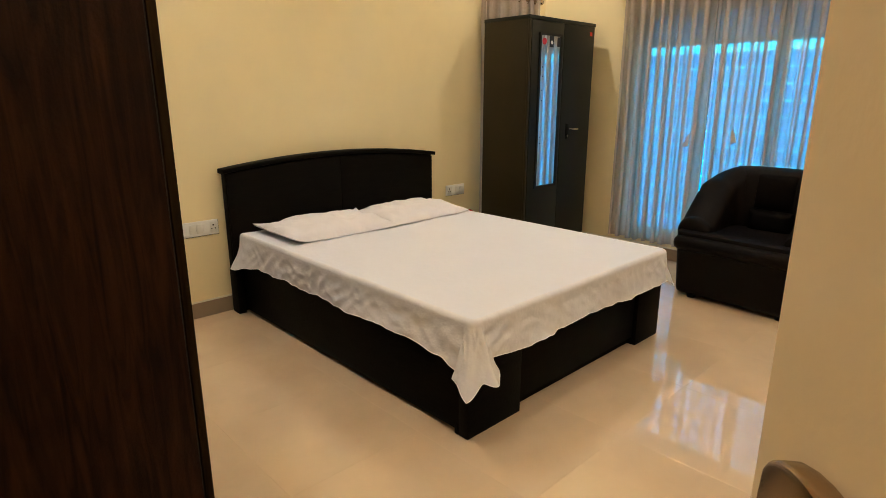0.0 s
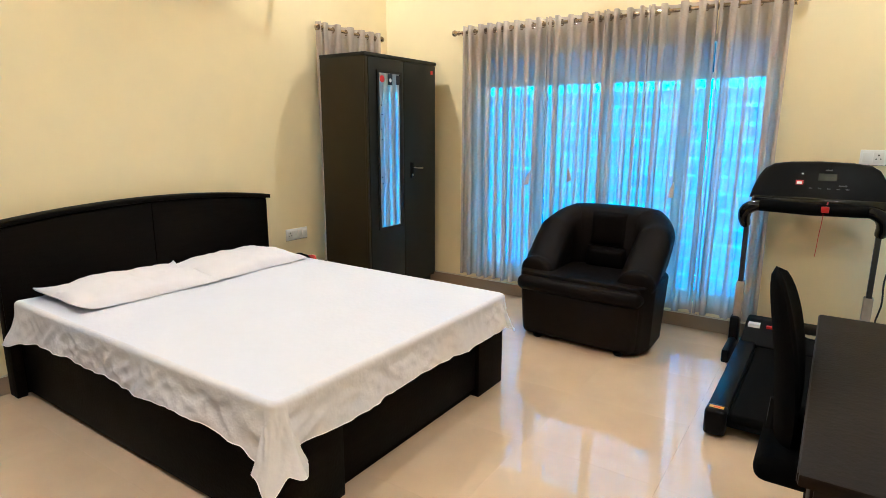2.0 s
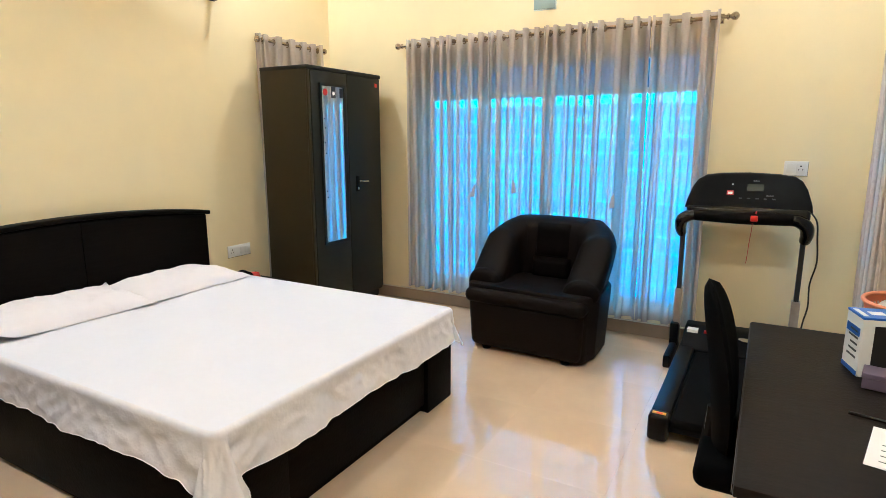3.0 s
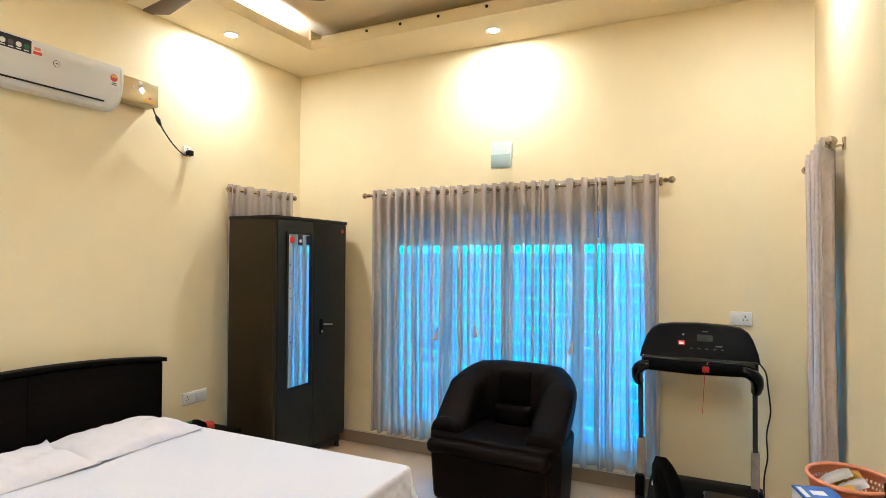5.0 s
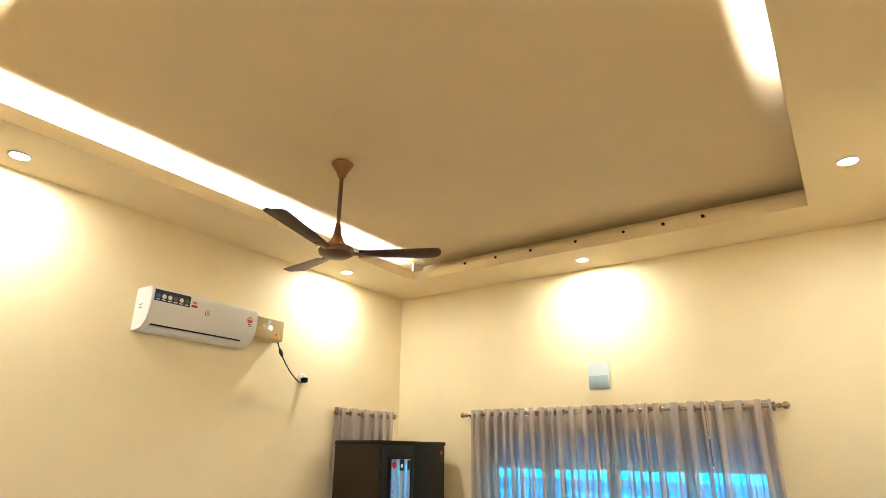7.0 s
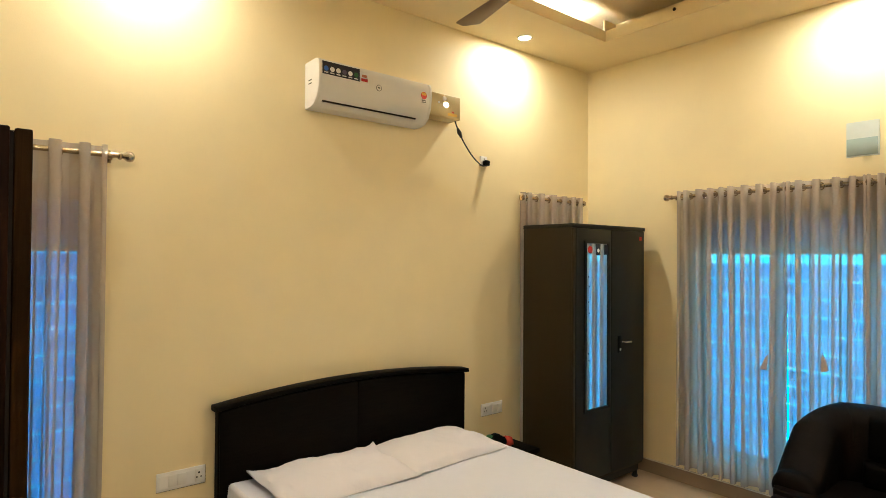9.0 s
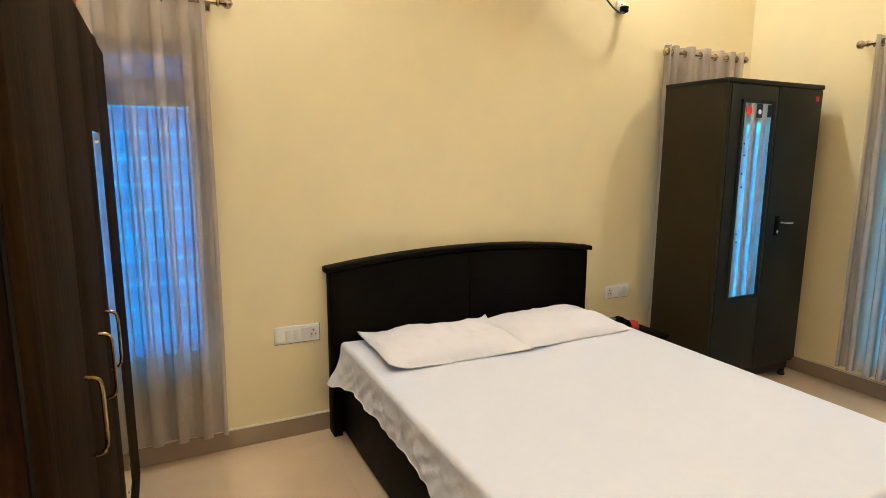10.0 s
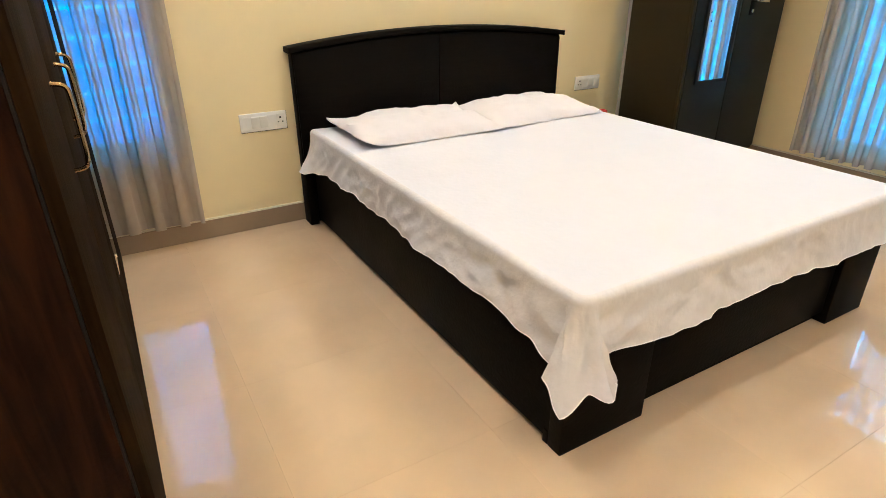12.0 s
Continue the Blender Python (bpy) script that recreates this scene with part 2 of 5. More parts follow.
def thing(name, label, category, at=(0, 0, 0), group="", kind="", turn=0):
    """An Empty at the base of a thing; its parts are given in world metres."""
    ob = new(name)
    m = pose(*at, 0, 0, turn)
    ob.matrix_basis = m
    ob.empty_display_size = 0.05
    ORIGIN[ob] = m
    return tagged(ob, label, category, group, kind)


def mesh_of(name, bm, material, smooth=True):
    me = bpy.data.meshes.new(name)
    bmesh.ops.recalc_face_normals(bm, faces=bm.faces)
    bm.to_mesh(me)
    bm.free()
    me.materials.append(material)
    if smooth:
        me.shade_smooth()
        me.set_sharp_from_angle(angle=radians(38))
    return me


def part(name, bm, material, parent, label="", smooth=True, local=False):
    m = ORIGIN[parent]
    if not local:
        bm.transform(m.inverted())
    ob = new(name, mesh_of(name, bm, material, smooth))
    ob.parent = parent
    ORIGIN[ob] = m
    return tagged(ob, label)


def solid(name, bm, material, label="", category="", kind="", group="", smooth=True):
    """A thing or piece of the setting that is one mesh."""
    ob = new(name, mesh_of(name, bm, material, smooth))
    ORIGIN[ob] = Matrix()
    return tagged(ob, label, category, group, kind)


def box(x0, y0, z0, x1, y1, z1, r=0.0, seg=2, bm=None):
    """A box between two corners with edges rounded by r, added to bm if given."""
    b = bmesh.new()
    bmesh.ops.create_cube(b, size=1)
    for v in b.verts:
        v.co = Vector((x0 + (v.co.x + 0.5) * (x1 - x0), y0 + (v.co.y + 0.5) * (y1 - y0), z0 + (v.co.z + 0.5) * (z1 - z0)))
    if r:
        bmesh.ops.bevel(b, geom=b.edges[:], offset=r, segments=seg, profile=0.5, affect="EDGES")
    return merge(bm, b)


def merge(bm, b):
    if bm is None:
        return b
    me = bpy.data.meshes.new("tmp")
    b.to_mesh(me)
    bm.from_mesh(me)
    bpy.data.meshes.remove(me)
    b.free()
    return bm


def lathe(profile, n=24, at=(0, 0, 0), axis="z", bm=None):
    """A body turned round an axis: profile of (radius, height)."""
    b = bmesh.new()
    rings = []
    for r, h in profile:
        ring = []
        for k in range(n):
            a = 2 * math.pi * k / n
            c, s = r * math.cos(a), r * math.sin(a)
            p = {"z": (c, s, h), "x": (h, c, s), "y": (s, h, c)}[axis]
            ring.append(b.verts.new(Vector(p) + Vector(at)))
        rings.append(ring)
    for a, c in zip(rings, rings[1:]):
        for k in range(n):
            b.faces.new((a[k], a[(k + 1) % n], c[(k + 1) % n], c[k]))
    b.faces.new(rings[0][::-1])
    b.faces.new(rings[-1])
    return merge(bm, b)


def tube(points, r, n=10, bm=None, radii=None, closed=False):
    """A round bar through points."""
    b = bmesh.new()
    pts = [Vector(p) for p in points]
    rings = []
    up = Vector((0.13, 0.31, 0.94)).normalized()
    for i, p in enumerate(pts):
        if closed:
            d = pts[(i + 1) % len(pts)] - pts[i - 1]
        else:
            d = pts[min(i + 1, len(pts) - 1)] - pts[max(i - 1, 0)]
        d.normalize()
        u = d.cross(up)
        if u.length < 0.05:
            u = d.cross(Vector((1, 0, 0)))
        u.normalize()
        w = d.cross(u)
        rr = radii[i] if radii else r
        rings.append([b.verts.new(p + rr * (math.cos(2 * math.pi * k / n) * u + math.sin(2 * math.pi * k / n) * w)) for k in range(n)])
    pairs = list(zip(rings, rings[1:]))
    if closed:
        pairs.append((rings[-1], rings[0]))
    for a, c in pairs:
        for k in range(n):
            b.faces.new((a[k], a[(k + 1) % n], c[(k + 1) % n], c[k]))
    if not closed:
        b.faces.new(rings[0][::-1])
        b.faces.new(rings[-1])
    return merge(bm, b)


def smooth_path(points, n=6):
    """More points on a soft curve through the given ones."""
    p = [Vector(q) for q in points]
    out = []
    for i in range(len(p) - 1):
        a, b, c, d = p[max(i - 1, 0)], p[i], p[i + 1], p[min(i + 2, len(p) - 1)]
        for k in range(n):
            t = k / n
            out.append(0.5 * (2 * b + (c - a) * t + (2 * a - 5 * b + 4 * c - d) * t * t + (3 * b - 3 * c + d - a) * t ** 3))
    out.append(p[-1])
    return out


def extrude(outline, axis, lo, hi, r=0.0, bm=None):
    """A flat outline of (u, v) pushed along an axis from lo to hi: x uses (y, z), y uses (x, z), z uses (x, y)."""
    b = bmesh.new()

    def at(u, v, w):
        return {"x": (w, u, v), "y": (u, w, v), "z": (u, v, w)}[axis]
    a = [b.verts.new(at(u, v, lo)) for u, v in outline]
    c = [b.verts.new(at(u, v, hi)) for u, v in outline]
    n = len(outline)
    b.faces.new(a[::-1])
    b.faces.new(c)
    for k in range(n):
        b.faces.new((a[k], a[(k + 1) % n], c[(k + 1) % n], c[k]))
    bmesh.ops.recalc_face_normals(b, faces=b.faces)
    if r:
        caps = [e for e in b.edges if all((v in a) for v in e.verts) or all((v in c) for v in e.verts)]
        bmesh.ops.bevel(b, geom=caps, offset=r, segments=2, profile=0.5, affect="EDGES")
    return merge(bm, b)


def grid(nu, nv, fn, bm=None, wrap=False):
    """A sheet of points fn(u, v), u and v from 0 to 1."""
    b = bmesh.new()
    rows = [[b.verts.new(fn(i / nu, j / nv)) for i in range(nu if wrap else nu + 1)] for j in range(nv + 1)]
    for j in range(nv):
        for i in range(nu):
            k = (i + 1) % nu if wrap else i + 1
            b.faces.new((rows[j][i], rows[j][k], rows[j + 1][k], rows[j + 1][i]))
    return merge(bm, b)


# ---- structure ----
T = 0.22


def wall_with_opening(name, axis, at, out, lo, hi, holes, label):
    """A wall along x or y whose room face lies at `at`, with holes (lo, hi, z0, z1) through it."""
    cuts = sorted(holes)
    bm = bmesh.new()
    a, c = min(at, at + out), max(at, at + out)

    def piece(p, q, z0, z1):
        if q - p > 1e-4 and z1 - z0 > 1e-4:
            if axis == "x":
                box(p, a, z0, q, c, z1, bm=bm)
            else:
                box(a, p, z0, c, q, z1, bm=bm)
    last = lo
    for p, q, z0, z1 in cuts:
        piece(last, p, 0, CEIL)
        piece(p, q, 0, z0)
        piece(p, q, z1, CEIL)
        last = q
    piece(last, hi, 0, CEIL)
    return solid(name, bm, PAINT, label, "wall", "structure", smooth=False)


WIN_N = (0.99, 3.20, 0.20, 2.06)
WIN_W1 = (0.30, 0.90, 0.48, 2.04)
WIN_W2 = (3.90, 4.50, 0.34, 2.04)
WIN_E = (3.99, 4.46, 0.34, 2.04)
wall_with_opening("wall_north", "x", RY, T, -T, RX + T, [WIN_N], "cream painted plaster wall with a wide window")
wall_with_opening("wall_west", "y", 0, -T, RS - T, RY, [WIN_W1, WIN_W2], "cream painted plaster wall with two narrow windows")
wall_with_opening("wall_east", "y", RX, T, YD - T, RY, [WIN_E], "cream painted plaster wall with a narrow window")
bm = box(0, RS - T, 0, 3.18, RS, CEIL)
box(2.98, YD - T, 0, 3.18, RS - T, CEIL, bm=bm)
box(3.18, YD - T, 0, 3.22, YD, CEIL, bm=bm)
box(4.03, YD - T, 0, RX, YD, CEIL, bm=bm)
box(3.22, YD - T, 2.10, 4.03, YD, CEIL, bm=bm)
solid("wall_south", bm, PAINT, "cream painted plaster wall with the doorway", "wall", "structure", smooth=False)
# passage behind the doorway, closed
bm = box(2.98, -1.8, 0, 3.02, YD - T, 2.6)
box(4.38, -1.8, 0, 4.42, YD - T, 2.6, bm=bm)
box(2.98, -1.84, 0, 4.42, -1.8, 2.6, bm=bm)
solid("wall_passage", bm, PAINT, "cream painted wall of the dim passage", "wall", "structure", smooth=False)
solid("ceiling_passage", box(2.98, -1.84, 2.6, 4.42, YD - T, 2.64), CEILING, "plain passage ceiling", "ceiling", "structure", smooth=False)

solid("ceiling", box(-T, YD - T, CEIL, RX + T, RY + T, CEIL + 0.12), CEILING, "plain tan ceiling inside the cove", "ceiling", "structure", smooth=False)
# gypsum soffit with a lip round the raised middle
bm = box(0, RS, SOFFIT, CX0, RY, SOFFIT + 0.015)
box(CX1, YD, SOFFIT, RX, RY, SOFFIT + 0.015, bm=bm)
box(CX0, CY1, SOFFIT, CX1, RY, SOFFIT + 0.015, bm=bm)
box(CX0, RS, SOFFIT, CX1, CY0, SOFFIT + 0.015, bm=bm)
box(3.18, YD, SOFFIT, CX1, RS, SOFFIT + 0.015, bm=bm)
L, H = 0.018, SOFFIT + 0.085
box(CX0 - L, CY0 - L, SOFFIT + 0.015, CX0, CY1 + L, H, bm=bm)
box(CX1, CY0 - L, SOFFIT + 0.015, CX1 + L, CY1 + L, H, bm=bm)
box(CX0, CY0 - L, SOFFIT + 0.015, CX1, CY0, H, bm=bm)
box(CX0, CY1, SOFFIT + 0.015, CX1, CY1 + L, H, bm=bm)
# added partitions block tube light; the back board shapes the window-side trough's shade
box(CX0 - L - 0.02, CY1 + L, SOFFIT + 0.015, CX0 - L, RY, CEIL, bm=bm)
box(CX1 + L, CY1 + L, SOFFIT + 0.015, CX1 + L + 0.02, RY, CEIL, bm=bm)
box(CX0 - L, CY1 + 0.16, SOFFIT + 0.015, CX1 + L, CY1 + 0.175, CEIL, bm=bm)
solid("ceiling_soffit", bm, SOFFITP, "cream gypsum soffit with cove lip", "ceiling", "structure", smooth=False)
# each hole is a flat black disc, its inner shade put into the colour
for k, hx in enumerate((1.12, 1.43, 1.76, 2.15, 2.53, 2.82, 3.09)):
    solid("cove_hole", lathe([(0.012, 0), (0.012, 0.004)], 14, (hx, CY1 - 0.006, SOFFIT + 0.068), "y"), DARK,
          "small dark round hole in the cove lip", "trim", "structure", "holes in the cove lip")

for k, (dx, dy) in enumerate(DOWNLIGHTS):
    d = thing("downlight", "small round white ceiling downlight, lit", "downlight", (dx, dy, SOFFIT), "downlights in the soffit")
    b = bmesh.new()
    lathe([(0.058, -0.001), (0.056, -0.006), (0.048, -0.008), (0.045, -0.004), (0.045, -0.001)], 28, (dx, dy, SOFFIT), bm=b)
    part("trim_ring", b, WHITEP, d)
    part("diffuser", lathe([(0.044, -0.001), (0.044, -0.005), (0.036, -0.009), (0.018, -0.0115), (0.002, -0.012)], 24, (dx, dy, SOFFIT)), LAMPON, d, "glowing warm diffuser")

# floor slab, tiles follow at the end of the file
solid("floor", box(-T, -1.84, -0.15, RX + T, RY + T, -0.006), GROUT, "glossy cream vitrified tile floor", "floor", "structure", smooth=False)


def skirting(name, x0, y0, x1, y1, nx, ny):
    """Skirting tile along a wall, with the cement line on top."""
    d = 0.012
    ob = solid(name, box(min(x0, x1, x0 + nx * d), min(y0, y1, y0 + ny * d), 0, max(x0, x1, x0 + nx * d), max(y0, y1, y0 + ny * d), 0.10, 0.002, 1), SKIRT,
               "brown glazed tile skirting", "skirting", "structure")
    e = 0.010
    part("cement_edge", box(min(x0, x1, x0 + nx * e), min(y0, y1, y0 + ny * e), 0.10, max(x0, x1, x0 + nx * e), max(y0, y1, y0 + ny * e), 0.108), SKIRT_TOP, ob)


skirting("baseboard_west", 0, 0, 0, RY - 0.014, 1, 0)
skirting("baseboard_north", 0.0, RY, RX, RY, 0, -1)
skirting("baseboard_east", RX, 0.5, RX, RY - 0.014, -1, 0)
skirting("baseboard_south", 0.014, RS, 3.18, RS, 0, 1)


def window(name, axis, at, out, w, sashes, sky_mat, low_mat):
    """Casement window in a wall's opening: frame, mullions, panes, horizontal grille bars and the sky behind."""
    p, q, z0, z1 = w
    inner, outer = at + out * 0.35, at + out * 0.65
    a, c = min(inner, outer), max(inner, outer)

    def bx(u0, v0, w0, u1, v1, w1, r=0.0, bm=None):
        return box(u0, v0, w0, u1, v1, w1, r, 1, bm) if axis == "x" else box(v0, u0, w0, v1, u1, w1, r, 1, bm)
    bm = bx(p, a, z0, p + 0.05, c, z1)
    bx(q - 0.05, a, z0, q, c, z1, bm=bm)
    bx(p + 0.05, a, z0, q - 0.05, c, z0 + 0.05, bm=bm)
    bx(p + 0.05, a, z1 - 0.05, q - 0.05, c, z1, bm=bm)
    root = solid(name, bm, FRAMEW, "casement window with steel grille bars, bright daylight behind", "window", "structure")
    step = (q - p) / sashes
    zt = z1 - 0.27
    part("transom", bx(p + 0.05, a, zt - 0.02, q - 0.05, c, zt + 0.02, 0.004), FRAMEW, root)
    for k in range(1, sashes):
        part("mullion", bx(p + k * step - 0.035, a, z0 + 0.05, p + k * step + 0.035, c, zt - 0.02, 0.004), FRAMEW, root)
        part("mullion", bx(p + k * step - 0.035, a, zt + 0.02, p + k * step + 0.035, c, z1 - 0.05, 0.004), FRAMEW, root)
    m = (a + c) / 2
    g = at + out * 0.2
    for k in range(sashes):
        u0, u1 = p + k * step + 0.04, p + (k + 1) * step - 0.04
        z = z0 + 0.055
        while z < zt - 0.08:
            # glass louvres with a bright slit between them
            top = min(z + 0.106, zt - 0.022)
            pane = part("louvre_pane", bx(u0, m - 0.003, z, u1, m + 0.003, top), PANE, root)
            pane.visible_shadow = False
            z += 0.122
        pane = part("transom_pane", bx(u0, m - 0.003, zt + 0.022, u1, m + 0.003, z1 - 0.052), PANE_DIM, root, "glass tinted dark to dim the daylight")
        pane.visible_shadow = False
        n = max(2, round((u1 - u0) / 0.12))
        for q2 in range(1, n):
            u = u0 + (u1 - u0) * q2 / n
            part("grille_bar", bx(u - 0.006, g - 0.006, z0 + 0.002, u + 0.006, g + 0.006, zt - 0.021), GRILLE, root)
    # far outside: a glowing card stands for daylight low down, a sky card above
    s = at + out * 19
    solid("backdrop_low_glow", bx(p - 4, s, -1.0, q + 4, s + 0.01, 2.3), low_mat, "glowing blue card standing in for daylight low outside", "backdrop", "structure", smooth=False)
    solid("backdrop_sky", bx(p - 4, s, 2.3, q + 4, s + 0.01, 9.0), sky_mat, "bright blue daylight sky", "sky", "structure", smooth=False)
    return root


window("window_north", "x", RY, T, WIN_N, 4, SKYCARD, LOW_CARD)
window("window_west_south", "y", 0, -T, WIN_W1, 1, DIM_SKY, DIM_LOW)
window("window_west_north", "y", 0, -T, WIN_W2, 1, DIM_SKY, DIM_LOW)
window("window_east", "y", RX, T, WIN_E, 1, SKYCARD, LOW_CARD)


# ---- curtains ----
ROD_Z = 2.21


def rod(name, axis, at, side, p, q, label, finials=(True, True)):
    """Curtain rod on two brackets with ball finials."""
    def pt(u, off, z):
        return (u, at + side * off, z) if axis == "x" else (at + side * off, u, z)
    r = thing(name, label, "curtain rod", pt((p + q) / 2, 0.07, ROD_Z))
    part("pole", tube([pt(p, 0.07, ROD_Z), pt(q, 0.07, ROD_Z)], 0.0125, 12), RODM, r)
    for k, (u, s) in enumerate(((p, -1), (q, 1))):
        c = pt(u, 0.07, ROD_Z)
        prof = [(0.013, 0), (0.019, 0.004), (0.019, 0.012), (0.012, 0.018), (0.015, 0.026), (0.024, 0.038), (0.026, 0.05), (0.022, 0.062), (0.010, 0.070), (0.004, 0.073)]
        part("finial", lathe([(a, s * h) for a, h in prof], 16, c, axis), RODM, r, "turned ball finial")
    for u in (p + 0.03, q - 0.03):
        b = tube([pt(u, 0.0, ROD_Z - 0.004), pt(u, 0.07, ROD_Z - 0.018)], 0.007, 8)
        tube([pt(u, 0.004, ROD_Z - 0.03), pt(u, 0.004, ROD_Z + 0.03)], 0.012, 8, bm=b)
        part("bracket", b, RODM, r)
    return r


def curtain(axis, at, side, p, q, waves, seed, z_low, label, group, depth=0.098, material=None):
    """One eyelet curtain panel between p and q: narrow folds stand forward of wide troughs behind the rod."""
    rnd = random.Random(seed)
    shift = [rnd.uniform(-0.10, 0.10) for _ in range(waves + 2)]
    deep = [rnd.uniform(0.75, 1.2) for _ in range(waves + 2)]
    lean = [rnd.uniform(-0.016, 0.016) for _ in range(waves + 2)]
    step = (q - p) / waves
    high = ROD_Z + 0.042 - z_low

    def pt(u, d, z):
        return Vector((u, at + side * d, z)) if axis == "x" else Vector((at + side * d, u, z))

    def pos(u, v):
        z = z_low + high * v
        low = 1 - v
        k = u * waves
        i = int(min(k, waves - 1e-6))
        f = k - i
        e = f * f * (3 - 2 * f)
        inner = math.sin(math.pi * u)
        dp = deep[i] * (1 - e) + deep[i + 1] * e
        mv = (shift[i] * (1 - e) + shift[i + 1] * e) * inner * step + (lean[i] * (1 - e) + lean[i + 1] * e) * low
        ph = 2 * math.pi * k
        ridge = ((1 + math.cos(ph)) / 2) ** 1.9
        dd = 0.034 + depth * dp * (1 - 0.25 * low) * ridge + 0.006 * low * math.sin(9 * u + 5 * v + seed)
        x = u - 0.045 * math.sin(2 * math.pi * u)
        along = p + (q - p) * x + mv + 0.12 * step * math.sin(3 * ph) + 0.006 * low * math.sin(4 * v + k + seed)
        return pt(along, dd, z - 0.004 * math.sin(ph * 0.5) * low)
    c = thing("curtain", label, "curtain", pt((p + q) / 2, 0.07, z_low), group)
    part("cloth", grid(waves * 30, 30, pos), material or CURTAIN, c)
    part("hem", grid(waves * 22, 2, lambda u, v: pos(u, 0.0) + Vector((0, 0, 0.045 * v)) + pt(0, 0.0025, 0) - pt(0, 0, 0)), material or CURTAIN, c, "turned-up lower hem")
    level = (ROD_Z - z_low) / high
    for k in range(waves * 2):
        u = (k + 0.5) / (waves * 2)
        c0 = pos(u, level)
        e = pos(min(1, u + 0.006), level) - c0
        e.normalize()
        ring = [c0 + 0.021 * (math.cos(a) * e + math.sin(a) * Vector((0, 0, 1))) for a in np.linspace(0, 2 * math.pi, 15)[:-1]]
        part("eyelet", tube(ring, 0.0045, 6, closed=True), RODM, c)
    return c


rod("curtain_rod", "x", RY, -1, 0.85, 3.30, "long steel curtain rod with ball finials above the window")
CUT = [0.905, 1.238, 1.670, 2.120, 2.430, 2.850, 3.275]
LBL = "greige patterned eyelet curtain lit blue by daylight behind"
for k in range(6):
    curtain("x", RY, -1, CUT[k] + 0.006, CUT[k + 1] - 0.006, [4, 5, 5, 4, 4, 4][k], 11 + k, 0.15 if k < 3 else 0.14, LBL, "curtains of the wide window")
for tx, tz, tilt in ((1.535, 1.04, 14), (1.903, 1.085, -8), (2.655, 1.01, 6)):
    tag = thing("curtain_tieback", "small beige cloth tieback loop hanging on the curtain", "tieback", (tx, RY - 0.125, tz - 0.06), "tiebacks on the wide curtains")
    b = extrude([(-0.022, 0.0), (0.020, 0.012), (0.012, 0.075), (0.002, 0.12), (-0.012, 0.085)], "y", -0.004, 0.004, 0.0015)
    b.transform(Matrix.Translation((tx, RY - 0.125, tz - 0.06)) @ Matrix.Rotation(radians(tilt), 4, "Y"))
    part("loop", b, TAGCLOTH, tag)
rod("curtain_rod", "y", 0, 1, 0.25, 0.985, "steel curtain rod with ball finials above the narrow window")
curtain("y", 0, 1, 0.27, 0.935, 6, 31, 0.12, "greige patterned eyelet curtain beside the wooden wardrobe", "", 0.075)
rod("curtain_rod", "y", 0, 1, 3.85, 4.53, "steel curtain rod above the steel almirah")
curtain("y", 0, 1, 3.79, 4.515, 6, 37, 0.14, "greige patterned eyelet curtain behind the steel almirah", "", 0.075)
rod("curtain_rod", "y", RX, -1, 3.66, 4.52, "steel curtain rod seen end-on on the side wall")
curtain("y", RX, -1, 3.70, 4.48, 6, 41, 0.14, "greige patterned eyelet curtain on the side wall", "", 0.062, CURTAIN_LINED)

